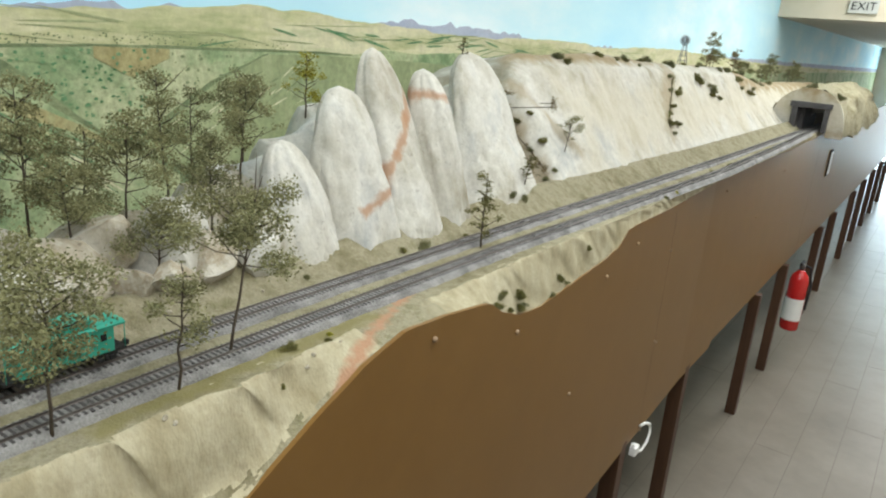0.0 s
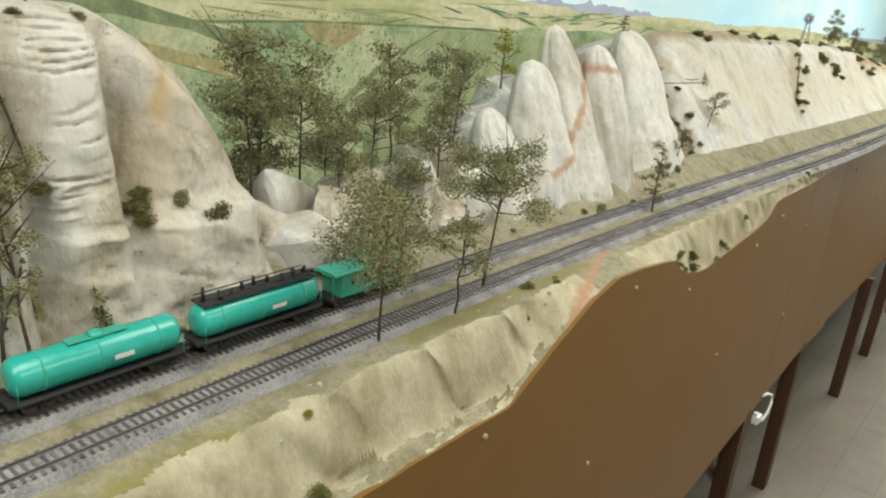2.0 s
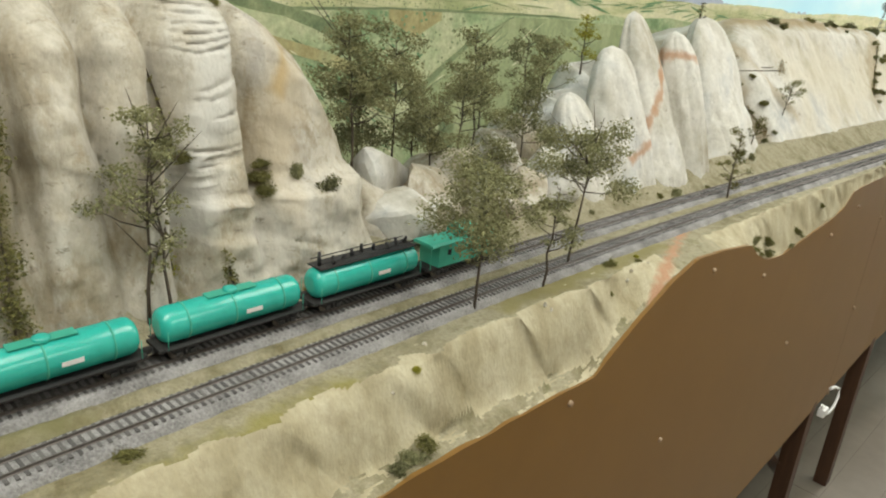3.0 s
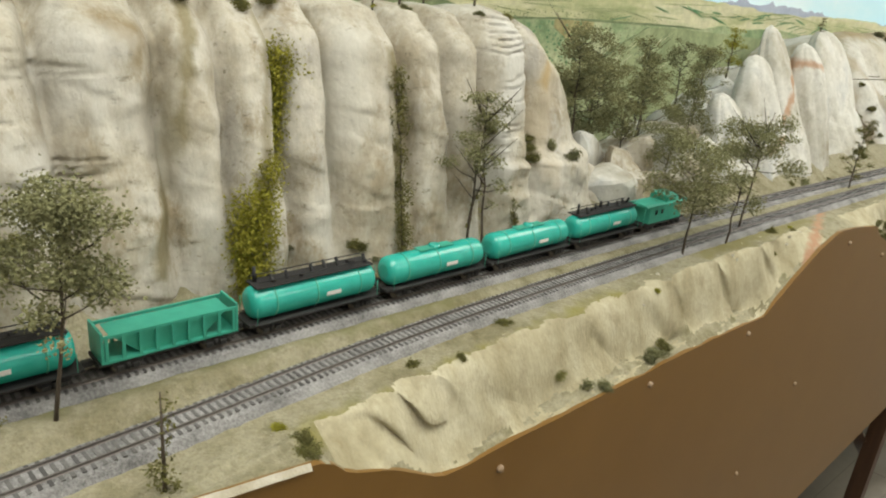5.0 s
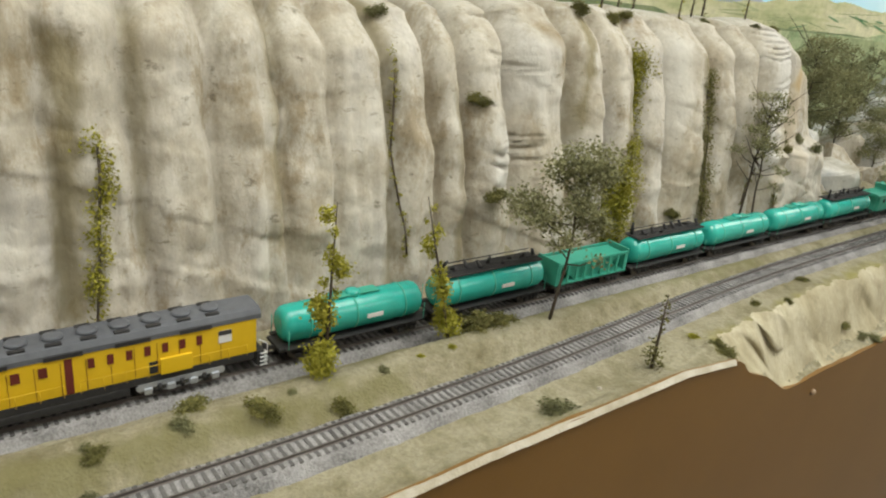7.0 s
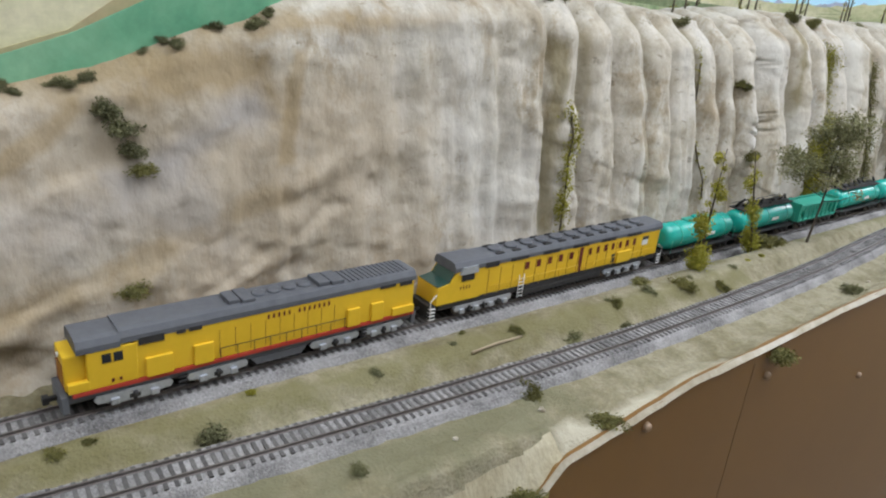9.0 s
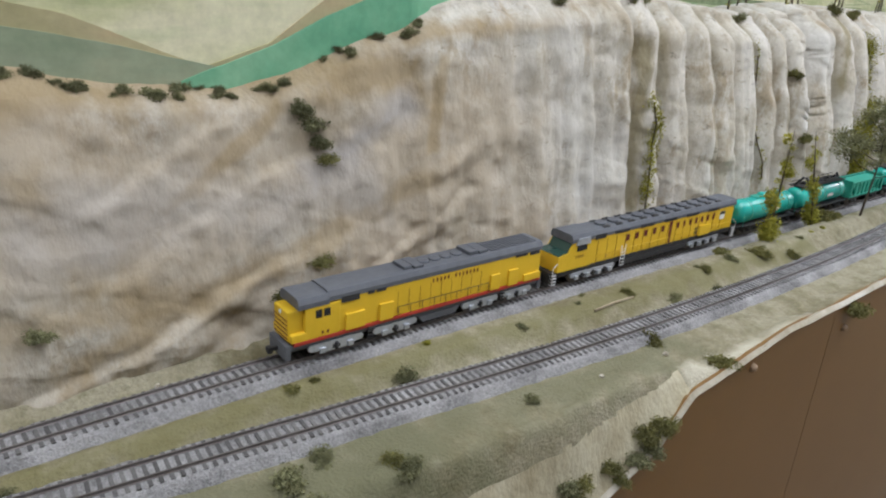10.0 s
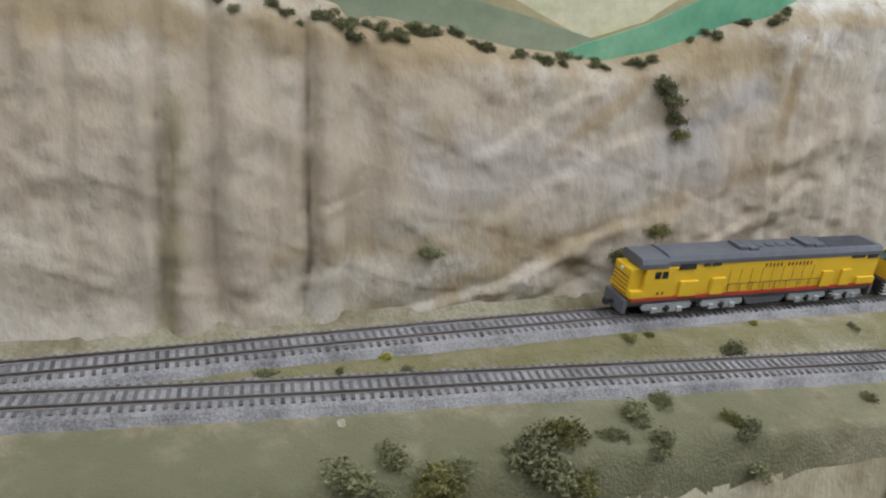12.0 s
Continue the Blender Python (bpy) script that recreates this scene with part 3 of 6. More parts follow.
def mural(name, ridge, base, material, off, lo, hi, label, wob=0.006, seed=1, freq=9.0):
    ys = np.arange(lo, hi + 0.006, 0.012)[:, None]
    r = ridge(ys) + wob * (fbm(ys * freq, 0 * ys, seed) - 0.5) * 2
    t = np.array([[0.0, 0.0, 0.5, 1.0]])
    Z = r + (np.minimum(base(ys), r) - r) * t
    X = WALL + off - np.array([[0.003, 0, 0, 0]]) + 0 * ys
    return tagged(sheet(name, X, ys + 0 * t, Z, material, smooth=False), label, "mural", kind="structure")


flat = lambda z: (lambda y: z + 0 * y)
bm = boxed(WALL - 0.12, WALL, -6, 14, 0, 2.6)
tagged(obj("wall_west", bm, SKY), "pale blue painted sky wall behind the layout", "wall", kind="structure")
mural("backdrop_peaks", curve([(-4, 1.6), (0.4, 1.6), (0.7, 1.618), (0.85, 1.622), (1.0, 1.61), (1.4, 1.62), (1.52, 1.638), (1.62, 1.626), (1.7, 1.636), (1.85, 1.624), (2.0, 1.625), (2.2, 1.61), (3, 1.6), (14, 1.55)]), flat(1.4), HILL_FAR, 0.003, -4, 14, "painted purple peaks", 0.013, 4, 34)
mural("backdrop_hills", curve([(-5, 1.70), (-2.2, 1.66), (-1.2, 1.72), (-0.4, 1.70), (0.2, 1.60), (0.53, 1.602), (0.76, 1.615), (1.0, 1.637), (1.17, 1.634), (1.3, 1.618), (1.42, 1.624), (1.6, 1.61), (1.8, 1.605), (2.4, 1.615), (2.8, 1.598), (3.1, 1.61), (3.7, 1.615), (4.5, 1.59), (6, 1.56), (14, 1.5)]), flat(1.2), HILL_TAN, 0.006, -5, 14, "painted pale tan and green hills", 0.007, 6, 14)
rim = lambda y: np.interp(y, [-5, -0.5, 0.4, 0.65, 1.15, 1.3, 1.42, 1.55, 1.75, 2, 6, 14], [1.56, 1.55, 1.541, 1.551, 1.55, 1.546, 1.56, 1.55, 1.56, 1.54, 1.5, 1.5])
mural("backdrop_mesa", rim, flat(1.2), HILL_GREEN, 0.009, -5, 14, "painted green canyon below a flat rim", 0.002, 8, 12)
mural("backdrop_rim", lambda y: rim(y) + 0.0015, lambda y: rim(y) - 0.0035, HILL_DEEP, 0.010, 0.0, 1.3, "painted dark line of the canyon rim", 0.002, 8, 12)
mural("backdrop_bank", lambda y: rim(y) - 0.004, curve([(0.66, 1.53), (0.73, 1.495), (0.80, 1.53)]), HILL_BANK, 0.0105, 0.66, 0.80, "painted ochre cliff under the rim", 0.002, 9, 20)
mural("backdrop_slope", curve([(0.70, 1.35), (0.722, 1.367), (0.741, 1.388), (0.798, 1.428), (0.894, 1.488), (1.03, 1.542), (1.2, 1.543), (2.4, 1.5)]), flat(1.15), HILL_OLIVE, 0.0115, 0.70, 2.4, "painted olive canyon side", 0.003, 12, 9)
mural("backdrop_shade", curve([(0.70, 1.352), (0.722, 1.369), (0.741, 1.390), (0.798, 1.430), (0.894, 1.490), (1.03, 1.543)]), curve([(0.70, 1.34), (0.75, 1.378), (0.81, 1.424), (0.90, 1.484), (1.03, 1.541)]), HILL_DEEP, 0.012, 0.70, 1.03, "painted dark edge of the canyon side", 0.002, 14, 9)
mural("backdrop_slope", curve([(-0.9, 1.6), (0.30, 1.575), (0.42, 1.548), (0.514, 1.526), (0.555, 1.498), (0.623, 1.436), (0.662, 1.408), (0.77, 1.351), (0.86, 1.31)]), flat(1.15), HILL_DEEP, 0.0125, -0.9, 0.86, "painted dark green canyon side", 0.003, 10, 9)
mural("backdrop_slope", curve([(-0.6, 1.58), (0.30, 1.55), (0.42, 1.53), (0.50, 1.503), (0.56, 1.468), (0.63, 1.422), (0.70, 1.378), (0.82, 1.31)]), flat(1.15), HILL_GREEN, 0.0135, -0.6, 0.82, "painted pale green canyon side", 0.004, 21, 9)
mural("backdrop_bank", curve([(0.30, 1.52), (0.42, 1.492), (0.508, 1.470), (0.551, 1.455), (0.622, 1.422), (0.68, 1.385)]), curve([(0.30, 1.50), (0.506, 1.449), (0.621, 1.405), (0.68, 1.38)]), HILL_BANK, 0.0145, 0.30, 0.68, "painted ochre bank", 0.003, 23, 9)


def brushwork(name, label, marks, material, off, kind="structure"):
    """Small flat dabs of paint (y, z, half length, half height, slope) on the wall."""
    bm = bmesh.new()
    for i, (y, z, a, b, k) in enumerate(marks):
        pts = [(-1, 0), (-0.6, 0.8), (0.1, 1.0), (0.7, 0.6), (1, -0.1), (0.5, -0.9), (-0.4, -0.8)]
        bm.faces.new([bm.verts.new((WALL + off + 0.00002 * (i % 20), y - a * p, z + b * q - a * p * k)) for p, q in pts])
    tagged(obj(name, bm, material), label, "mural", kind=kind)


prng = random.Random(77)
dabs = []
while len(dabs) < 230:
    y, z = prng.uniform(0.45, 0.95), prng.uniform(1.37, 1.545)
    inside = z < float(rim(y)) - 0.006 and z > 1.526 - 0.95 * (y - 0.514) and z > 1.542 - 0.56 * (1.03 - y) - 0.1 * max(0, 0.9 - y)
    if inside:
        dabs.append((y, z, prng.uniform(0.002, 0.005), prng.uniform(0.0015, 0.0035), 0))
brushwork("backdrop_scrub", "painted green scrub dotted over the canyon", [d for d in dabs if d[0] < 0.76], HILL_BUSH, 0.0107, "stuff")
brushwork("backdrop_scrub", "painted dark scrub dotted over the canyon", [d for d in dabs if d[0] >= 0.76][::2], HILL_DEEP, 0.0107, "stuff")
brushwork("backdrop_scrub", "painted scrub dotted along the canyon rim", [(y, float(rim(y)) + prng.uniform(0.003, 0.02) * (1 - 0.4 * abs(y - 0.7)), prng.uniform(0.001, 0.003), prng.uniform(0.0008, 0.0018), 0) for y in [prng.uniform(0.35, 1.1) for _ in range(150)]], HILL_DEEP, 0.0075, "stuff")
brushwork("backdrop_strokes", "painted green folds of the pale hills", [(y, float(rim(y)) + prng.uniform(0.012, 0.06), prng.uniform(0.05, 0.16), prng.uniform(0.0007, 0.002), prng.uniform(-0.16, 0.10)) for y in [prng.uniform(0.3, 3.4) for _ in range(44)]], HILL_OLIVE, 0.0068)
brushwork("backdrop_strokes", "painted jade folds of the pale hills", [(y, float(rim(y)) + prng.uniform(0.005, 0.05), prng.uniform(0.03, 0.08), prng.uniform(0.001, 0.0035), prng.uniform(-0.3, 0.3)) for y in [prng.uniform(0.9, 2.2) for _ in range(22)]], HILL_BUSH, 0.0072)
fall = lambda y: float(np.interp(y, [0.0, 0.30, 0.42, 0.50, 0.56, 0.63, 0.70, 0.82], [1.57, 1.545, 1.525, 1.50, 1.465, 1.42, 1.375, 1.31]))
for label, paint in (("painted dark strokes down the canyon side", HILL_DEEP), ("painted pale strokes down the canyon side", HILL_TAN), ("painted jade strokes down the canyon side", HILL_BUSH)):
    brushwork("backdrop_strokes", label, [(y, fall(y) - prng.uniform(0.03, 0.13), prng.uniform(0.008, 0.026), prng.uniform(0.0008, 0.0028), prng.uniform(-0.8, -0.45)) for y in [prng.uniform(0.44, 0.68) for _ in range(40)]], paint, 0.0139 + 0.0003 * (paint is HILL_TAN))
climb = lambda y: float(np.interp(y, [0.722, 0.741, 0.798, 0.894, 1.03, 1.2], [1.367, 1.388, 1.428, 1.488, 1.542, 1.543]))
for label, paint in (("painted dark strokes up the far canyon side", HILL_DEEP), ("painted pale strokes up the far canyon side", HILL_TAN)):
    brushwork("backdrop_strokes", label, [(y, climb(y) - prng.uniform(0.02, 0.10), prng.uniform(0.008, 0.026), prng.uniform(0.0008, 0.0026), prng.uniform(0.4, 0.75)) for y in [prng.uniform(0.76, 1.15) for _ in range(26)]], paint, 0.0119)


board_x = curve([(-3.4, -0.70), (-1.28, -0.70), (-1.0, -0.80)])


def near_panel(name, ridge, material, off, lo, hi, label, seed):
    """A painted hill on the board that closes the near end, close behind the cliff."""
    ys = np.arange(lo, hi + 0.004, 0.008)[:, None]
    r = ridge(ys) + 0.004 * (fbm(ys * 14, 0 * ys, seed) - 0.5)
    t = np.array([[0.0, 0.0, 0.5, 1.0]])
    Z = r + (1.30 - r) * t
    X = board_x(ys) + off - np.array([[0.002, 0, 0, 0]])
    return tagged(sheet(name, X, ys + 0 * t, Z, material, smooth=False), label, "mural", kind="structure")


bm = prism(bmesh.new(), [(-0.70, -3.4), (-0.70, -1.28), (-0.80, -1.0), (-0.83, -1.0), (-0.83, -3.4)], "z", 1.2, 2.2)
tagged(obj("backdrop_board", bm, HILL_TAN), "painted board of pale hills behind the near cliff", "mural", kind="structure")
near_panel("backdrop_field", curve([(-3.4, 1.62), (-2.1, 1.60), (-1.80, 1.575), (-1.63, 1.535), (-1.56, 1.523), (-1.472, 1.504), (-1.3, 1.46)]), HILL_SAGE, 0.003, -3.4, -1.3, "painted sage green field", 3)
near_panel("backdrop_field", curve([(-2.0, 1.62), (-1.75, 1.575), (-1.58, 1.542), (-1.48, 1.503), (-1.424, 1.522), (-1.37, 1.56), (-1.25, 1.62)]), HILL_OCHRE, 0.0015, -2.0, -1.25, "painted ochre field", 5)
near_panel("backdrop_slope", curve([(-1.50, 1.492), (-1.475, 1.502), (-1.424, 1.520), (-1.371, 1.546), (-1.30, 1.572), (-1.0, 1.64)]), HILL_JADE, 0.0045, -1.50, -1.0, "painted jade green slope", 7)

# ---- the room ----
tagged(obj("floor", boxed(-1.3, 2.6, -6, 14, -0.1, 0.0), CONCRETE), "worn tan board floor with faint joints", "floor", kind="structure")
tagged(obj("ceiling", boxed(-1.3, 2.6, -6, 14, 2.6, 2.7), CEILPAINT), "white ceiling", "ceiling", kind="structure")
tagged(obj("wall_east", boxed(2.5, 2.6, -6, 14, 0, 2.6), WALLPAINT), "cream wall", "wall", kind="structure")
tagged(obj("wall_south", boxed(-1.3, 2.6, -6.1, -6, 0, 2.6), WALLPAINT), "cream wall", "wall", kind="structure")
bm = bmesh.new()
box(bm, -1.3, -0.95, 14, 14.1, 0, 2.6)
box(bm, 0.75, 2.6, 14, 14.1, 0, 2.6)
box(bm, -0.95, 0.75, 14, 14.1, 2.1, 2.6)
tagged(obj("wall_north", bm, WALLPAINT), "cream end wall with a bright doorway", "wall", kind="structure")
GLOW, gnt, gb = nodes_of("daylight_outside")
gb.inputs["Emission Color"].default_value, gb.inputs["Emission Strength"].default_value = (0.72, 0.88, 1.0, 1), 5.0
tagged(obj("backdrop_outside", boxed(-3, 3, 15.5, 15.6, -0.5, 4), GLOW), "bright daylight outside the doorway", "backdrop", kind="structure")
SOFFIT = surface("cream_soffit_paint", [(0.62, 0.55, 0.42), (0.68, 0.61, 0.49)], 8, 0.8, 0.1, 150)
tagged(obj("soffit", boxed(-1.199, 1.6, 5.8, 13.99, 1.9, 2.599), SOFFIT), "cream dropped soffit over the far aisle", "ceiling", kind="structure")
SIGN = surface("sign_metal", [(0.50, 0.50, 0.46), (0.58, 0.58, 0.54)], 30, 0.5, 0.0)
INK = surface("dark_ink", [(0.03, 0.03, 0.03), (0.05, 0.05, 0.05)], 30, 0.6, 0.0)
sign = thing("exit_sign", "grey exit sign with dark letters on the soffit", "exit sign", pose(-0.665, 5.775, 1.99))
part("plate", boxed(-0.09, 0.09, 0.0, 0.022, -0.045, 0.045, 0.003), SIGN, sign)
txt = bpy.data.curves.new("lettering", "FONT")
txt.body, txt.size, txt.align_x, txt.align_y, txt.extrude = "EXIT", 0.075, "CENTER", "CENTER", 0.001
tmp = new("lettering", txt)
me = bpy.data.meshes.new_from_object(tmp.evaluated_get(bpy.context.evaluated_depsgraph_get()))
bpy.data.objects.remove(tmp)
me.transform(pose(0, -0.003, 0, 90, 0, 0))
me.materials.clear()
me.materials.append(INK)
new("lettering", me).parent = sign

# ---- tracks ----
def strip(name, mid, lo, hi, prof, material, parent, step=0.02, rough=0.0, seed=0):
    ys = terrain_rows(lo, hi, step)[:, None]
    px, pz = np.array([p[0] for p in prof])[None, :], np.array([p[1] for p in prof])[None, :]
    X = mid(ys) + px
    Z = RAILTOP + pz + 0 * ys
    if rough:
        X = X + rough * 2 * (vn(ys * 120, 1.0 * np.arange(len(prof))[None, :] * 3, seed) - 0.5)
        Z = Z + rough * (vn(ys * 160, 1.0 * np.arange(len(prof))[None, :] * 5, seed + 1) - 0.5)
    return sheet(name, X, ys + 0 * X, Z, material, smooth=False, parent=parent)


def build_track(mid, lo, hi, label, near_lo, near_hi):
    t = thing("railway_track", label, "model track", kind="structure")
    bx = np.linspace(-1, 1, 13)
    strip("ballast", mid, lo, hi, [(0.027 * a, -0.0033 - (0.012 * max(0, abs(a) - 0.60) / 0.40)) for a in bx], BALLAST, t, 0.004, 0.0012, 3)
    for side in (-1, 1):
        c = side * 0.0083
        strip("rail", mid, lo, hi, [(c - 0.0012, -0.003), (c - 0.0004, -0.0022), (c - 0.0006, -0.0002), (c - 0.0004, 0), (c + 0.0004, 0), (c + 0.0006, -0.0002), (c + 0.0004, -0.0022), (c + 0.0012, -0.003)], RAIL, t)
    tie = boxed(-0.0149, 0.0149, -0.00135, 0.00135, -0.0058, -0.0028, 0)
    me = bpy.data.meshes.new("tie")
    tie.to_mesh(me)
    tie.free()
    me.materials.append(TIE)
    far = bmesh.new()
    y = lo
    n = 0
    while y < hi:
        slope = float(mid(y + 0.01) - mid(y - 0.01)) / 0.02
        m = Matrix.Translation((float(mid(y)), y, RAILTOP)) @ Matrix.Rotation(-math.atan(slope) + random.uniform(-0.02, 0.02), 4, "Z")
        if near_lo < y < near_hi and n < 300:
            o = new("tie", me)
            o.parent = t
            o.matrix_basis = m
            n += 1
        else:
            box(far, -0.0149, 0.0149, -0.00135, 0.00135, -0.0058, -0.0028, 0, m)
        y += 0.0066
    tagged(part("far_ties", far, TIE, t), kind="stuff")
    return t


build_track(rear_mid, -3.3, 4.9, "grey model railway track on gravel ballast at the cliff foot", -2.0, 0.0)
build_track(front_mid, -2.3, 4.9, "grey model railway track on gravel ballast", -2.0, 0.0)

# ---- benchwork: fascia and legs ----
bench = thing("layout_benchwork", "brown painted hardboard fascia on dark wooden legs", "benchwork", kind="structure")
ys = np.arange(-3.4, 14.01, 0.012)[:, None]
fz = np.where(ys < 5.5, lip_z(ys) + 0.002 + 0.003 * (vn(ys * 30, 0 * ys, 2) - 0.5), 1.27)
bot = np.interp(ys, [-3.4, 2.55, 2.56, 14], [0.582, 0.582, 0.605, 0.605])
fx = face_x(ys)
X = np.hstack([fx - 0.006, fx, fx, fx - 0.006])
Z = np.hstack([fz, fz, bot, bot])
sheet("fascia_panel", X, ys + 0 * X, Z, FASCIA, smooth=False, parent=bench)


def leg(y, dx=0.0, w=0.045):
    x = float(face_x(y)) - 0.03 + dx
    part("leg", boxed(x - w / 2, x + w / 2, y - w / 2, y + w / 2, 0, 0.60, 0.002), LEGWOOD, bench)


for ly in (-1.6, -0.2, 1.68, 2.30, 3.29, 3.91, 5.05, 5.66, 6.8, 7.6, 8.45, 9.3, 10.2):
    leg(ly, 0.008 if ly < 3 else 0.03)


# fascia screws, tag, cord, extinguisher
SCREW = surface("brown_screw_head", [(0.20, 0.12, 0.06), (0.34, 0.24, 0.15)], 200, 0.5, 0.1, 900, gloss=0.5)
sb = bmesh.new()
tube(sb, [(-0.001, 0, 0), (0.0028, 0, 0), (0.0042, 0, 0), (0.0048, 0, 0)], [0.0042, 0.0040, 0.0028, 0.001], 10)
screw_mesh = bpy.data.meshes.new("screw")
sb.to_mesh(screw_mesh)
screw_mesh.materials.append(SCREW)
for y, z in [(0.686, 1.242), (0.927, 1.173), (1.321, 1.167), (0.33, 1.165), (-0.206, 1.174), (0.06, 1.174), (-1.08, 1.26), (-0.884, 1.249), (-0.865, 1.262), (1.5, 1.2), (2.35, 1.2), (1.80, 0.86), (1.815, 0.852), (1.80, 0.60), (1.805, 0.585), (1.2, 0.95), (0.62, 0.98), (-0.62, 1.17), (-1.12, 1.08), (2.9, 1.02), (3.3, 1.16), (0.45, 0.86), (-0.3, 0.95), (1.795, 1.12)]:
    o = new("screw", screw_mesh)
    o.parent, o.location = bench, (float(face_x(y)), y, z)
for y in (1.802, -0.915, 4.2):
    x = float(face_x(y))
    part("panel_seam", boxed(x - 0.001, x + 0.0002, y - 0.0003, y + 0.0003, 0.57, float(lip_z(y)) - 0.01), LEGWOOD, bench)
PAPER = surface("white_paper", [(0.72, 0.71, 0.68), (0.80, 0.79, 0.76)], 20, 0.8, 0.0)
tag = thing("notice_card", "small framed white notice with grey print on the fascia", "notice", pose(float(face_x(4.72)), 4.72, 1.05))
part("frame", boxed(-0.001, 0.006, -0.055, 0.055, -0.075, 0.075, 0.002), INK, tag)
part("card", boxed(0.006, 0.0075, -0.045, 0.045, -0.065, 0.065), PAPER, tag, "white printed card")
for i in range(5):
    part("print_bar", boxed(0.0075, 0.0082, -0.033, 0.03 - 0.008 * (i % 2), 0.035 - i * 0.018, 0.041 - i * 0.018), SIGN, tag)
CORD = surface("white_plastic_cord", [(0.72, 0.71, 0.68), (0.80, 0.79, 0.77)], 40, 0.4, 0.0)
cord = thing("power_cord", "white looped cord and plug hanging below the fascia", "cord", pose(float(face_x(1.62)) + 0.006, 1.745, 0.562))
pts = [(0.0, -0.02, 0.02), (0.002, -0.005, 0.0), (0.004, 0.02, -0.022), (0.006, 0.05, -0.032), (0.008, 0.085, -0.02), (0.008, 0.10, 0.006), (0.006, 0.09, 0.035), (0.002, 0.06, 0.05), (-0.004, 0.035, 0.05)]
part("cable", tube(bmesh.new(), pts, 0.0042, 8), CORD, cord)
part("plug", boxed(-0.008, 0.012, -0.018, 0.016, -0.02, 0.006, 0.004), CORD, cord, "white plug body")
RED = surface("red_enamel", [(0.42, 0.012, 0.012), (0.50, 0.02, 0.018)], 30, 0.25, 0.0, gloss=0.6)
BLACK = surface("black_rubber", [(0.012, 0.012, 0.013), (0.03, 0.03, 0.032)], 80, 0.55, 0.1, 400)
ext = thing("fire_extinguisher", "red fire extinguisher with a white label hung on a leg", "fire extinguisher", pose(-0.472, 4.15, 0.185) @ Matrix.Diagonal((0.78, 0.78, 0.84, 1.0)))
part("cylinder", tube(bmesh.new(), [(0, 0, 0), (0, 0, 0.012), (0, 0, 0.34), (0, 0, 0.375), (0, 0, 0.395), (0, 0, 0.41)], [0.055, 0.062, 0.062, 0.05, 0.03, 0.02], 24), RED, ext)
part("label_wrap", tube(bmesh.new(), [(0, 0, 0.07), (0, 0, 0.22)], 0.0628, 24, False), PAPER, ext, "white instruction label")
for i in range(5):
    part("print_bar", boxed(0.012, 0.0640, -0.012, 0.012, 0.09 + i * 0.025, 0.097 + i * 0.025), RED, ext)
part("valve", tube(bmesh.new(), [(0, 0, 0.41), (0, 0, 0.44), (0, 0, 0.455)], [0.018, 0.02, 0.012], 12), RAIL, ext)
part("handle", boxed(-0.01, 0.01, -0.07, 0.03, 0.452, 0.468, 0.004), BLACK, ext)
part("hose", tube(bmesh.new(), [(0.01, 0.01, 0.44), (0.05, 0.05, 0.42), (0.075, 0.045, 0.30), (0.07, 0.03, 0.14)], 0.009, 8), BLACK, ext)
brace_pts = [((float(face_x(1.5)) - 0.06, 1.40, 0.60), (float(face_x(1.78)) - 0.06, 1.77, 0.30))]
for a, c in brace_pts:
    part("brace", tube(bmesh.new(), [a, c], 0.022, 4), LEGWOOD, bench)

# floor joints
JOINT = surface("dark_floor_joint", [(0.11, 0.09, 0.07), (0.15, 0.12, 0.095)], 30, 0.6, 0.0)
floor_ob = bpy.data.objects["floor"]
for i in range(20):
    x = -0.98 + i * 0.152
    part("board_joint", boxed(x, x + 0.0018, -5, 13.9, -0.003, 0.0005), JOINT, floor_ob)
jrng = random.Random(5)
for i in range(110):
    x, y = -0.98 + 0.152 * jrng.randrange(19), jrng.uniform(0.8, 7.5)
    part("board_joint", boxed(x, x + 0.152, y, y + 0.002, -0.003, 0.0005), JOINT, floor_ob)

# ---- train ----
YELLOW = surface("armour_yellow_paint", [(0.62, 0.39, 0.012), (0.72, 0.46, 0.02)], 90, 0.42, 0.05, 900, gloss=0.4)
GREY = surface("dark_harbour_grey_paint", [(0.080, 0.083, 0.091), (0.125, 0.130, 0.140)], 120, 0.5, 0.1, 900)
STRIPE = surface("red_stripe_paint", [(0.34, 0.035, 0.02), (0.42, 0.05, 0.03)], 90, 0.5, 0.0)
LETTER = surface("dark_red_lettering", [(0.10, 0.018, 0.012), (0.15, 0.03, 0.02)], 90, 0.5, 0.0)
SILVER = surface("silver_truck_paint", [(0.30, 0.32, 0.34), (0.58, 0.60, 0.63)], 300, 0.3, 0.2, 900, metal=0.55, depth=0.0004)
DARKGLASS = surface("dark_window_glass", [(0.012, 0.014, 0.016), (0.02, 0.022, 0.024)], 20, 0.12, 0.0, gloss=0.6)
GREENGLASS = surface("green_tinted_windscreen", [(0.02, 0.05, 0.04), (0.03, 0.07, 0.055)], 20, 0.1, 0.0, gloss=0.6)
WHITE = surface("white_rail_paint", [(0.62, 0.62, 0.60), (0.70, 0.70, 0.68)], 40, 0.4, 0.0)
AQUA = surface("aqua_green_paint", [(0.015, 0.30, 0.24), (0.03, 0.42, 0.34)], 50, 0.22, 0.05, 600, gloss=0.6)
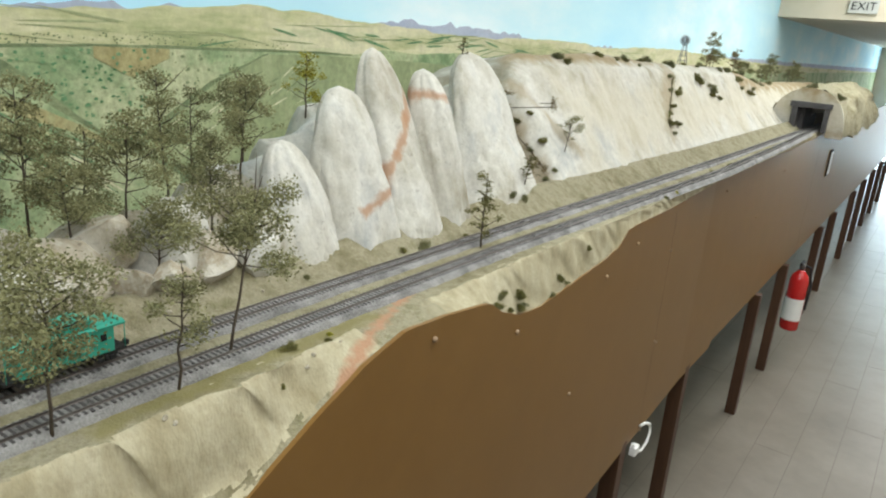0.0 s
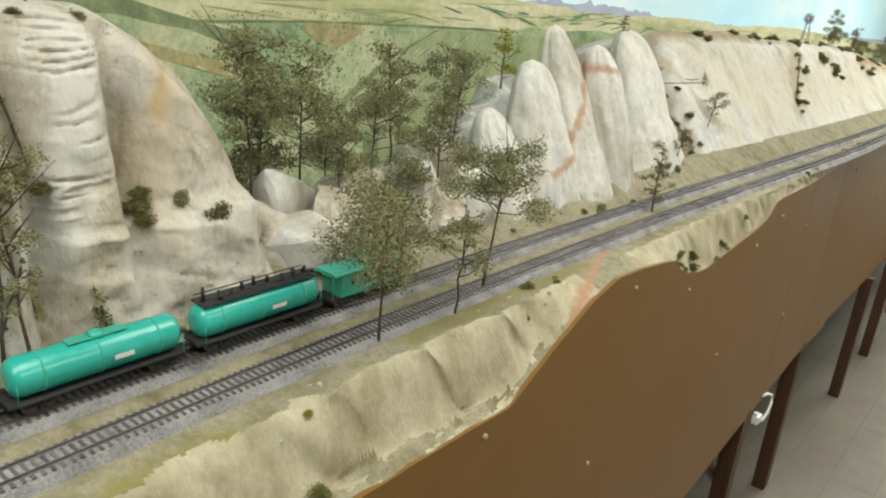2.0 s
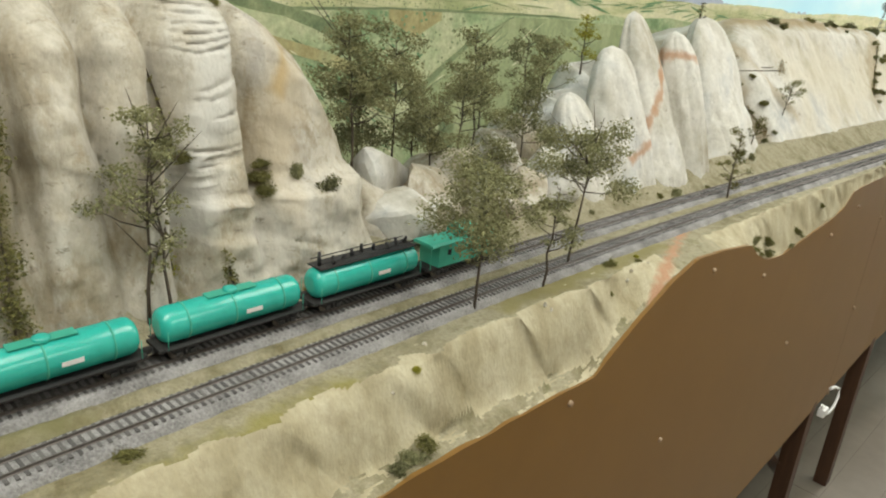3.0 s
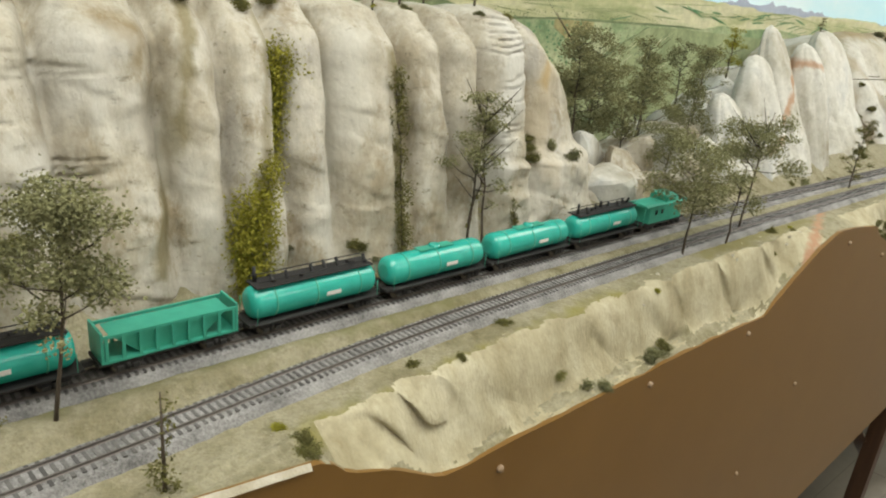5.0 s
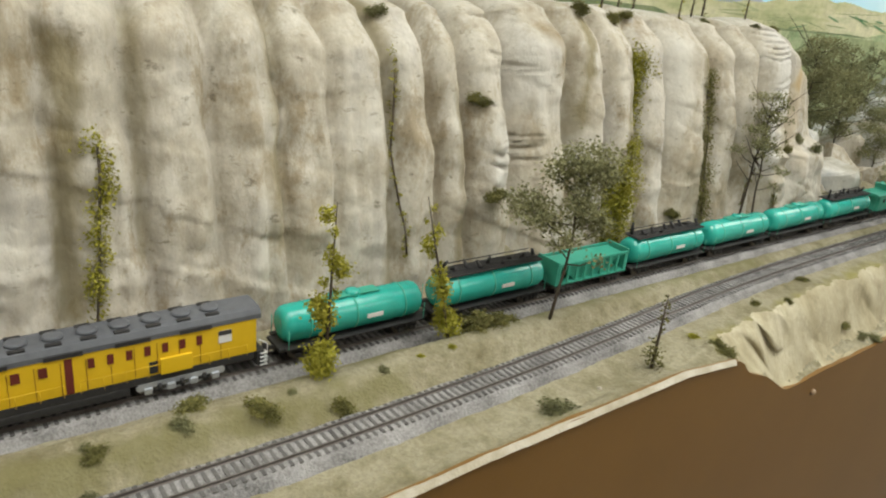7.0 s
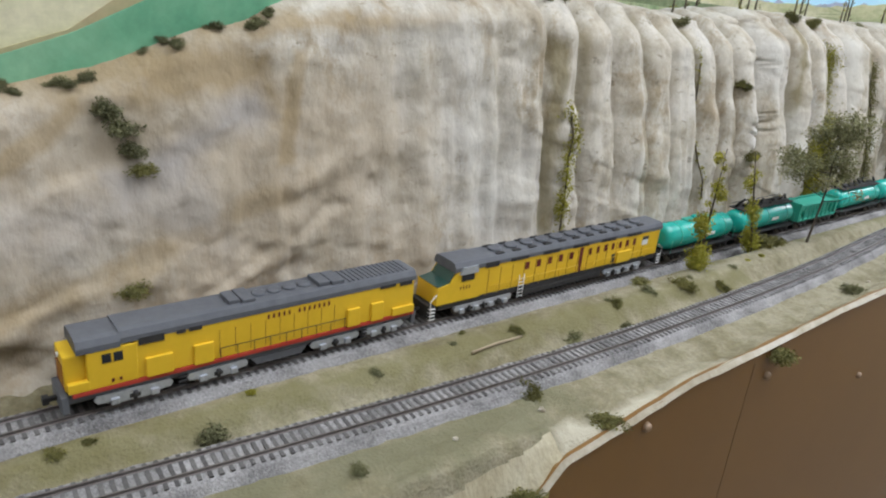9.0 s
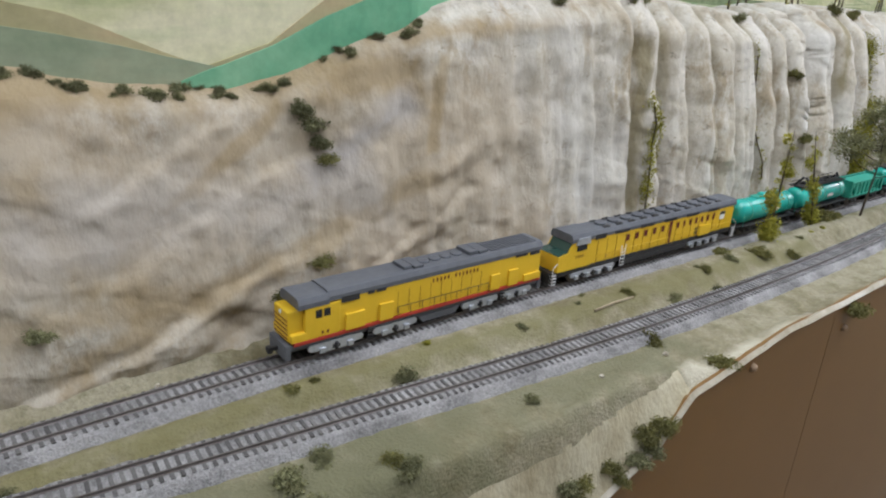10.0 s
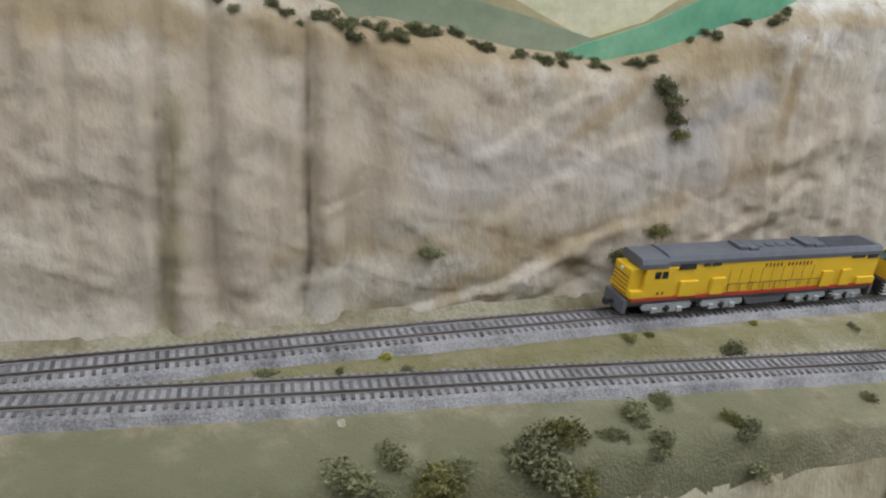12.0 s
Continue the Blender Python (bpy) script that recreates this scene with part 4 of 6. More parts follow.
AQUADULL = surface("dull_aqua_paint", [(0.03, 0.27, 0.19), (0.06, 0.38, 0.27)], 60, 0.45, 0.05, 600)
DARK = surface("black_underframe", [(0.016, 0.016, 0.017), (0.04, 0.038, 0.036)], 200, 0.6, 0.2, 900)


def on_rear(y):
    s = float(rear_mid(y + 0.06) - rear_mid(y - 0.06)) / 0.12
    return Matrix.Translation((float(rear_mid(y)), y, RAILTOP)) @ Matrix.Rotation(-math.atan(s), 4, "Z")


def wheelset(t, y, r=0.0058):
    bm = bmesh.new()
    for sd in (-1, 1):
        tube(bm, [(sd * 0.0072, y, r), (sd * 0.0078, y, r), (sd * 0.0096, y, r)], [r + 0.0009, r + 0.0006, r], 16)
    tube(bm, [(-0.0078, y, r), (0.0078, y, r)], 0.0014, 8)
    part("wheelset", bm, RAIL, t)


def truck(t, y0, y1, axles, frame_mat, outer=0.0166):
    """A bogie: side frames with journal boxes and springs, and its wheelsets."""
    ln = y1 - y0
    ax = [y0 + ln * (i + 0.5) / axles for i in range(axles)]
    for sd in (-1, 1):
        bm = bmesh.new()
        a, b = sd * (outer - 0.0022), sd * outer
        lo, hi = min(a, b), max(a, b)
        prism(bm, [(y0, 0.0088), (y0 + 0.002, 0.0115), (y1 - 0.002, 0.0115), (y1, 0.0088), (y1 - 0.002, 0.0062), (y1 - ln * 0.25, 0.0055), (y1 - ln * 0.32, 0.0035), (y0 + ln * 0.32, 0.0035), (y0 + ln * 0.25, 0.0055), (y0 + 0.002, 0.0062)], "x", lo, hi)
        part("side_frame", bm, frame_mat, t)
        for y in ax:
            o0, o1 = (outer, outer + 0.0022) if sd > 0 else (-outer - 0.0022, -outer)
            part("journal_box", boxed(o0, o1, y - 0.0028, y + 0.0028, 0.0038, 0.0082, 0.0006), frame_mat, t)
        for i in range(axles - 1):
            y = (ax[i] + ax[i + 1]) / 2
            # dark plate on the side frame, imitating the shade of an opening
            part("opening_shade", boxed(*sorted((sd * (outer - 0.001), sd * (outer + 0.0003))), y - ln * 0.07, y + ln * 0.07, 0.0050, 0.0078), DARK, t)
            part("spring", tube(bmesh.new(), [(sd * (outer + 0.0006), y, 0.0042), (sd * (outer + 0.0006), y, 0.0098)], 0.0016, 8), DARK, t)
    for y in ax:
        wheelset(t, y)


def bars(t, name, x, y0, y1, z0, z1, n, mat, gap_after=None):
    """Plain upright bars of lettering size on the side at x."""
    step = (y1 - y0) / n
    for sd in (-1, 1):
        for i in range(n):
            if gap_after is not None and i == gap_after:
                continue
            a = y0 + step * i + step * 0.34
            b = y0 + step * (i + 1) - step * 0.32
            lo, hi = sorted((sd * x, sd * (x + 0.0003)))
            bm = bmesh.new()
            box(bm, lo, hi, a, b, z0, z1)
            part(name, bm, mat, t)


def railing(t, x, y0, y1, z0, z1, n, mat):
    for sd in (-1, 1):
        part("handrail", tube(bmesh.new(), [(sd * x, y0, z1), (sd * x, y1, z1)], 0.00032, 5), mat, t)
        for i in range(n):
            y = y0 + (y1 - y0) * i / (n - 1)
            part("stanchion", tube(bmesh.new(), [(sd * x, y, z0), (sd * x, y, z1)], 0.0003, 5), mat, t)


def coupler(t, y, sgn):
    bm = boxed(-0.0015, 0.0015, min(y, y + sgn * 0.006), max(y, y + sgn * 0.006), 0.0085, 0.0115, 0.0004)
    box(bm, -0.003, 0.003, min(y + sgn * 0.005, y + sgn * 0.009), max(y + sgn * 0.005, y + sgn * 0.009), 0.0075, 0.0125, 0.0005)
    part("coupler", bm, DARK, t)


def roof_outline(w, z0, z1):
    return [(-w, z0), (w, z0), (w, z0 + (z1 - z0) * 0.45), (w * 0.86, z1 - 0.0008), (w * 0.6, z1), (-w * 0.6, z1), (-w * 0.86, z1 - 0.0008), (-w, z0 + (z1 - z0) * 0.45)]


def engine_four_truck(mid_y, L=0.283):
    t = thing("locomotive", "yellow and grey model diesel with four silver trucks on the track", "locomotive", on_rear(mid_y) @ Matrix.Diagonal((0.92, 1.0, 1.08, 1.0)), "train")
    Y = lambda f: -L / 2 + f * L
    part("underframe", boxed(-0.0150, 0.0150, Y(0.01), Y(0.99), 0.0105, 0.0150, 0.0006), GREY, t)
    part("stripe", boxed(-0.0178, 0.0178, Y(0.02), Y(0.99), 0.0150, 0.0178, 0.0003), STRIPE, t, "red sill stripe")
    part("body", boxed(-0.0168, 0.0168, Y(0.165), Y(0.985), 0.0178, 0.0455, 0.0008), YELLOW, t)
    cab = part("cab", boxed(-0.0176, 0.0176, Y(0.055), Y(0.168), 0.0178, 0.0440, 0.0009), YELLOW, t)
    part("nose", boxed(-0.0135, 0.0135, Y(0.008), Y(0.058), 0.0178, 0.0425, 0.0016), YELLOW, t)
    part("nose_step", boxed(-0.0178, 0.0178, Y(0.012), Y(0.06), 0.0178, 0.0245, 0.0008), YELLOW, t)
    part("roof", prism(bmesh.new(), roof_outline(0.0172, 0.0452, 0.0535), "y", Y(0.13), Y(0.99)), GREY, t, "dark grey rounded roof")
    part("cab_roof", prism(bmesh.new(), roof_outline(0.0180, 0.0437, 0.0522), "y", Y(0.035), Y(0.131)), GREY, t)
    for sd in (-1, 1):
        for k in range(2):
            y = Y(0.088 + 0.026 * k)
            lo, hi = sorted((sd * 0.0176, sd * 0.0179))
            part("window", boxed(lo, hi, y, y + 0.0058, 0.0345, 0.0408), DARKGLASS, cab)
        for a, b, z0, z1 in ((0.172, 0.232, 0.0415, 0.0465), (0.262, 0.284, 0.0435, 0.0462), (0.292, 0.325, 0.0435, 0.0462), (0.93, 0.975, 0.0425, 0.0460), (0.86, 0.915, 0.0435, 0.0460)):
            lo, hi = sorted((sd * 0.0168, sd * 0.0176))
            part("grille", boxed(lo, hi, Y(a), Y(b), z0, z1), DARK, t)
        for a, b, z1 in ((0.185, 0.25, 0.0315), (0.302, 0.352, 0.0325), (0.748, 0.79, 0.0325), (0.83, 0.872, 0.0330), (0.905, 0.985, 0.0245)):
            lo, hi = sorted((sd * 0.0166, sd * 0.0192))
            part("locker", boxed(lo, hi, Y(a), Y(b), 0.0178, z1, 0.0006), YELLOW, t)
        for a in (0.262, 0.80):
            for k in range(4):
                lo, hi = sorted((sd * 0.0160, sd * 0.0186))
                part("step", boxed(lo, hi, Y(a), Y(a) + 0.0055, 0.0045 + 0.0032 * k, 0.0053 + 0.0032 * k), DARK, t)
        for k in range(9):
            lo, hi = sorted((sd * 0.0168, sd * 0.01695))
            y = Y(0.37 + 0.042 * k)
            part("door_seam", boxed(lo, hi, y, y + 0.0003, 0.0200, 0.0390), LETTER, t)
    for y0, y1, z, w in ((0.405, 0.435, 0.0562, 0.010), (0.44, 0.475, 0.0556, 0.012), (0.665, 0.70, 0.0566, 0.011), (0.705, 0.745, 0.0560, 0.012)):
        part("roof_vent", boxed(-w, w, Y(y0), Y(y1), 0.0530, z, 0.0006), GREY, t)
    for k in range(4):
        y = Y(0.50 + 0.045 * k)
        part("roof_fan", tube(bmesh.new(), [(0, y, 0.053), (0, y, 0.0545), (0, y, 0.0548)], [0.0058, 0.0058, 0.0045], 20), GREY, t)
    for k in range(14):
        y = Y(0.76 + 0.0155 * k)
        part("roof_rib", boxed(-0.0125, 0.0125, y, y + 0.0012, 0.0534, 0.0543), GREY, t)
    part("fuel_tank", prism(bmesh.new(), [(Y(0.455), 0.0105), (Y(0.625), 0.0105), (Y(0.605), 0.0045), (Y(0.475), 0.0045)], "x", -0.0155, 0.0155), GREY, t)
    for a, b in ((0.064, 0.25), (0.283, 0.448), (0.632, 0.795), (0.808, 0.955)):
        truck(t, Y(a), Y(b), 2, SILVER)
    bars(t, "lettering_bar", 0.0169, Y(0.497), Y(0.695), 0.0395, 0.0428, 13, LETTER, 5)
    bars(t, "number_bar", 0.01785, Y(0.10), Y(0.135), 0.0205, 0.0228, 2, LETTER)
    railing(t, 0.0185, Y(0.37), Y(0.74), 0.0178, 0.0262, 9, DARK)
    part("pilot", boxed(-0.0165, 0.0165, Y(-0.004), Y(0.012), 0.0045, 0.0165, 0.0008), GREY, t)
    part("rear_pilot", boxed(-0.0165, 0.0165, Y(0.985), Y(1.0), 0.0055, 0.0165, 0.0008), GREY, t)
    part("headlight", tube(bmesh.new(), [(0, Y(0.010), 0.0395), (0, Y(0.004), 0.0395)], 0.0017, 10), WHITE, t)
    for k in range(5):
        part("nose_grab", boxed(-0.0125, 0.0125, Y(0.006), Y(0.0082), 0.0205 + 0.0036 * k, 0.0209 + 0.0036 * k), LETTER, t)
    coupler(t, Y(-0.004), -1)
    coupler(t, Y(1.0), 1)
    return t


def engine_two_truck(mid_y, L=0.338):
    t = thing("locomotive", "long yellow and grey model diesel with a wide green-glazed cab", "locomotive", on_rear(mid_y) @ Matrix.Diagonal((0.92, 1.0, 1.08, 1.0)), "train")
    Y = lambda f: -L / 2 + f * L
    part("underframe", boxed(-0.0160, 0.0160, Y(0.03), Y(0.97), 0.0110, 0.0165, 0.0006), DARK, t)
    part("body", boxed(-0.0160, 0.0160, Y(0.165), Y(0.975), 0.0165, 0.0440, 0.0008), YELLOW, t)
    cab = part("cab", prism(bmesh.new(), [(Y(0.02), 0.0165), (Y(0.17), 0.0165), (Y(0.17), 0.0440), (Y(0.085), 0.0440), (Y(0.065), 0.0345), (Y(0.022), 0.0325)], "x", -0.0172, 0.0172), YELLOW, t)
    part("windscreen", prism(bmesh.new(), [(Y(0.083), 0.0436), (Y(0.0645), 0.0348), (Y(0.0625), 0.0352), (Y(0.081), 0.0440)], "x", -0.0150, 0.0150), GREENGLASS, cab)
    part("nose_top", prism(bmesh.new(), [(Y(0.022), 0.0326), (Y(0.065), 0.0346), (Y(0.065), 0.0352), (Y(0.022), 0.0332)], "x", -0.0160, 0.0160), GREENGLASS, cab)
    part("cab_roof", prism(bmesh.new(), roof_outline(0.0176, 0.0438, 0.0522), "y", Y(0.075), Y(0.175)), GREY, t)
    part("roof", prism(bmesh.new(), roof_outline(0.0166, 0.0438, 0.0515), "y", Y(0.176), Y(0.985)), GREY, t, "dark grey roof with vents")
    for sd in (-1, 1):
        lo, hi = sorted((sd * 0.0172, sd * 0.0178))
        part("window", boxed(lo, hi, Y(0.10), Y(0.145), 0.0345, 0.0405), DARKGLASS, cab)
        part("sunshade", prism(bmesh.new(), [(Y(0.092), 0.0412), (Y(0.155), 0.0412), (Y(0.152), 0.0475), (Y(0.10), 0.0475)], "x", *sorted((sd * 0.0172, sd * 0.0192))), SILVER, cab, "silver cab awning")
        lo, hi = sorted((sd * 0.0160, sd * 0.0163))
        for k in range(16):
            y = Y(0.20 + 0.046 * k)
            part("door_seam", boxed(lo, hi, y, y + 0.0003, 0.0175, 0.0400), LETTER, t)
        part("gap_panel", boxed(lo, hi, Y(0.575), Y(0.59), 0.0170, 0.0420), LETTER, t)
        part("dark_hatch", boxed(lo, hi, Y(0.735), Y(0.752), 0.0180, 0.0270), DARK, t)
        part("locker", boxed(*sorted((sd * 0.0160, sd * 0.0186)), Y(0.757), Y(0.825), 0.0165, 0.0285, 0.0006), YELLOW, t)
        part("emblem", boxed(*sorted((sd * 0.0161, sd * 0.0166)), Y(0.885), Y(0.915), 0.0300, 0.0395, 0.0002), WHITE, t)
        part("emblem_bar", boxed(*sorted((sd * 0.0164, sd * 0.0168)), Y(0.885), Y(0.915), 0.0360, 0.0395), INK, t)
        for k in range(6):
            part("rung", boxed(*sorted((sd * 0.0178, sd * 0.0186)), Y(0.318), Y(0.338), 0.0070 + 0.0035 * k, 0.0076 + 0.0035 * k), WHITE, t)
        for yy in (0.318, 0.338):
            part("ladder_rail", tube(bmesh.new(), [(sd * 0.0182, Y(yy), 0.006), (sd * 0.0182, Y(yy), 0.029)], 0.0004, 5), WHITE, t)
        for k in range(4):
            part("step", boxed(*sorted((sd * 0.0130, sd * 0.0180)), Y(0.0), Y(0.018), 0.0045 + 0.0032 * k, 0.0052 + 0.0032 * k), WHITE, t)
            part("step", boxed(*sorted((sd * 0.0130, sd * 0.0180)), Y(0.983), Y(1.0), 0.0045 + 0.0032 * k, 0.0052 + 0.0032 * k), WHITE, t)
        part("grab_rail", tube(bmesh.new(), [(sd * 0.0178, Y(0.002), 0.005), (sd * 0.0178, Y(0.0), 0.022), (sd * 0.0170, Y(0.02), 0.0265)], 0.0004, 5), WHITE, t)
        part("grab_rail", tube(bmesh.new(), [(sd * 0.0178, Y(0.998), 0.005), (sd * 0.0178, Y(1.0), 0.022), (sd * 0.0170, Y(0.98), 0.0265)], 0.0004, 5), WHITE, t)
        part("air_intake", boxed(*sorted((sd * 0.0164, sd * 0.0170)), Y(0.185), Y(0.235), 0.0420, 0.0470), DARK, t)
        for k in range(5):
            part("air_intake", boxed(*sorted((sd * 0.0164, sd * 0.0170)), Y(0.28 + 0.13 * k), Y(0.35 + 0.13 * k), 0.0432, 0.0462), DARK, t)
    for k in range(11):
        y = Y(0.25 + 0.063 * k)
        part("roof_fan", tube(bmesh.new(), [(0, y, 0.0512), (0, y, 0.0535), (0, y, 0.0537)], [0.0068, 0.0068, 0.0052], 18), GREY, t)
        for sd in (-1, 1):
            part("roof_hatch", boxed(*sorted((sd * 0.0085, sd * 0.0125)), y - 0.006, y + 0.004, 0.0505, 0.0524, 0.0004), DARK, t)
    part("fuel_tank", boxed(-0.0165, 0.0165, Y(0.345), Y(0.695), 0.0050, 0.0115, 0.0018), DARK, t)
    truck(t, Y(0.085), Y(0.30), 4, SILVER)
    truck(t, Y(0.705), Y(0.90), 4, SILVER)
    bars(t, "lettering_bar", 0.0163, Y(0.325), Y(0.56), 0.0325, 0.0395, 5, LETTER)
    bars(t, "lettering_bar", 0.0163, Y(0.605), Y(0.86), 0.0325, 0.0395, 7, LETTER)
    bars(t, "number_bar", 0.01725, Y(0.095), Y(0.135), 0.0270, 0.0300, 4, LETTER)
    railing(t, 0.0182, Y(0.19), Y(0.57), 0.0165, 0.0250, 10, YELLOW)
    railing(t, 0.0182, Y(0.60), Y(0.95), 0.0165, 0.0250, 9, YELLOW)
    part("pilot", boxed(-0.0165, 0.0165, Y(0.0), Y(0.02), 0.0045, 0.0165, 0.0008), DARK, t)
    part("rear_pilot", boxed(-0.0165, 0.0165, Y(0.975), Y(0.995), 0.0045, 0.0165, 0.0008), DARK, t)
    coupler(t, Y(0.0), -1)
    coupler(t, Y(0.995), 1)
    return t


def car_base(t, L):
    part("underframe", boxed(-0.0135, 0.0135, -L / 2, L / 2, 0.0100, 0.0130, 0.0004), DARK, t)
    part("centre_sill", boxed(-0.003, 0.003, -L / 2, L / 2, 0.0065, 0.0100), DARK, t)
    for c in (-L / 2 + 0.022, L / 2 - 0.022):
        truck(t, c - 0.0125, c + 0.0125, 2, DARK, 0.0135)
    coupler(t, -L / 2, -1)
    coupler(t, L / 2, 1)


def tank_car(mid_y, L=0.145, deck=False):
    t = thing("tank_car", "aqua green tank car with a black pipe deck on top" if deck else "glossy aqua green tank car on black trucks", "tank car", on_rear(mid_y), "train")
    car_base(t, L)
    r, z, h = 0.0160, 0.0290, L / 2 - 0.004
    part("tank", tube(bmesh.new(), [(0, -h, z), (0, -h + 0.0012, z), (0, -h + 0.004, z), (0, -h + 0.008, z), (0, h - 0.008, z), (0, h - 0.004, z), (0, h - 0.0012, z), (0, h, z)], [r * 0.45, r * 0.75, r * 0.93, r, r, r * 0.93, r * 0.75, r * 0.45], 28), AQUA, t)
    for y in (-L * 0.32, -L * 0.02, L * 0.32):
        part("tank_band", tube(bmesh.new(), [(0, y, z), (0, y + 0.0015, z)], r + 0.0004, 28), AQUADULL, t)
    for sd in (-1, 1):
        part("running_board", boxed(*sorted((sd * 0.0120, sd * 0.0178)), -h, h, 0.0128, 0.0138), DARK, t)
        for k in (-1, 1):
            part("grab_rail", tube(bmesh.new(), [(sd * 0.0172, k * (h - 0.002), 0.0135), (sd * 0.0172, k * (h - 0.002), 0.030)], 0.0004, 5), AQUADULL, t)
        part("data_plate", boxed(*sorted((sd * 0.0156, sd * 0.0163)), L * 0.05, L * 0.16, 0.0262, 0.0300), WHITE, t)
    if deck:
        part("deck", boxed(-0.0115, 0.0115, -h * 0.93, h * 0.93, 0.0455, 0.0470, 0.0004), DARK, t, "black pipe deck")
        rnd = random.Random(int(mid_y * 1000))
        for k in range(9):
            y = -h * 0.85 + h * 1.7 * k / 8
            hh = rnd.uniform(0.003, 0.009) if k else 0.014
            part("valve", tube(bmesh.new(), [(rnd.uniform(-0.006, 0.006), y, 0.047), (rnd.uniform(-0.006, 0.006), y, 0.047 + hh)], [0.0022, 0.0016], 8), DARK, t)
        for x in (-0.009, 0.009):
            part("pipe", tube(bmesh.new(), [(x, -h * 0.9, 0.0515), (x, h * 0.9, 0.0515)], 0.0006, 6), DARK, t)
    else:
        part("dome", tube(bmesh.new(), [(0, 0, z + r - 0.002), (0, 0, z + r + 0.003), (0, 0, z + r + 0.0038)], [0.0065, 0.0065, 0.004], 18), AQUA, t)
        part("walkway", boxed(-0.006, 0.006, -h * 0.35, h * 0.35, z + r + 0.0002, z + r + 0.0010), AQUADULL, t)
    return t


def slatted_car(mid_y, L=0.118):
    t = thing("slatted_car", "dull aqua green car with open slatted sides", "freight car", on_rear(mid_y), "train")
    car_base(t, L)
    part("floor_deck", boxed(-0.0155, 0.0155, -L / 2 + 0.002, L / 2 - 0.002, 0.0130, 0.0150), AQUADULL, t)
    part("hopper", prism(bmesh.new(), [(-L * 0.42, 0.036), (L * 0.42, 0.036), (L * 0.22, 0.015), (-L * 0.22, 0.015)], "x", -0.0115, 0.0115), AQUADULL, t)
    for sd in (-1, 1):
        part("top_rail", boxed(*sorted((sd * 0.0140, sd * 0.0160)), -L / 2 + 0.002, L / 2 - 0.002, 0.0350, 0.0375), AQUADULL, t)
        for k in range(9):
            y = -L / 2 + 0.006 + (L - 0.012) * k / 8
            part("slat", boxed(*sorted((sd * 0.0142, sd * 0.0158)), y - 0.0013, y + 0.0013, 0.0150, 0.0350), AQUADULL, t)
    for k in (-1, 1):
        part("end_wall", boxed(-0.0155, 0.0155, *sorted((k * (L / 2 - 0.002), k * (L / 2 - 0.004))), 0.0150, 0.0400), AQUADULL, t)
    return t


def caboose(mid_y, L=0.115):
    t = thing("caboose", "aqua green caboose with a roof cupola", "caboose", on_rear(mid_y), "train")
    car_base(t, L)
    body = part("body", boxed(-0.0160, 0.0160, -L * 0.38, L * 0.38, 0.0130, 0.0385, 0.0006), AQUADULL, t)
    part("roof", prism(bmesh.new(), roof_outline(0.0172, 0.0385, 0.0425), "y", -L * 0.48, L * 0.48), AQUADULL, t)
    part("cupola", boxed(-0.0150, 0.0150, -L * 0.02, L * 0.2, 0.0420, 0.0500, 0.0008), AQUADULL, t)
    part("cupola_roof", prism(bmesh.new(), roof_outline(0.0160, 0.0500, 0.0525), "y", -L * 0.04, L * 0.22), AQUADULL, t)
    for sd in (-1, 1):
        for y in (-0.26, -0.12, 0.26):
            part("window", boxed(*sorted((sd * 0.0160, sd * 0.0163)), L * y, L * y + 0.006, 0.026, 0.033), DARKGLASS, body)
        for k in (-1, 1):
            part("end_railing", tube(bmesh.new(), [(sd * 0.0145, k * L * 0.48, 0.013), (sd * 0.0145, k * L * 0.48, 0.0385)], 0.0005, 5), AQUADULL, t)
    return t


head = -1.47
engine_four_truck(head + 0.1435)
engine_two_truck(head + 0.300 + 0.169)
y = head + 0.650
for kind, ln in (("tank", 0.145), ("deck", 0.145), ("slat", 0.118), ("deck", 0.145), ("tank", 0.145), ("tank", 0.145), ("deck", 0.145), ("caboose", 0.115)):
    c = y + ln / 2
    if kind == "tank":
        tank_car(c)
    elif kind == "deck":
        tank_car(c, deck=True)
    elif kind == "slat":
        slatted_car(c)
    else:
        caboose(c)
    y += ln + 0.010

# ---- planting ----
def leafage(name, colours, vary=0.0):
    m = surface(name, colours, 260, 0.9, 0.3, 1200, depth=0.0006, patch=60, vary=vary)
    return m


LEAF_GREY = leafage("grey_green_foliage", [(0.13, 0.13, 0.06), (0.205, 0.20, 0.095), (0.28, 0.27, 0.13)])
LEAF_OLIVE = leafage("olive_foliage", [(0.075, 0.07, 0.02), (0.14, 0.13, 0.04), (0.21, 0.19, 0.06)], 0.25)
LEAF_YELLOW = leafage("yellow_green_foliage", [(0.16, 0.145, 0.015), (0.28, 0.26, 0.03), (0.38, 0.35, 0.06)], 0.15)
LEAF_DARK = leafage("dark_olive_foliage", [(0.10, 0.10, 0.046), (0.165, 0.162, 0.076), (0.23, 0.22, 0.105)], 0.25)
LEAF_BROWN = leafage("brown_dry_foliage", [(0.10, 0.07, 0.03), (0.17, 0.125, 0.055), (0.22, 0.17, 0.08)])
BARK = surface("grey_brown_twig", [(0.05, 0.038, 0.026), (0.12, 0.095, 0.07)], 300, 0.9, 0.4, 900, stretch=(1, 1, 0.3))


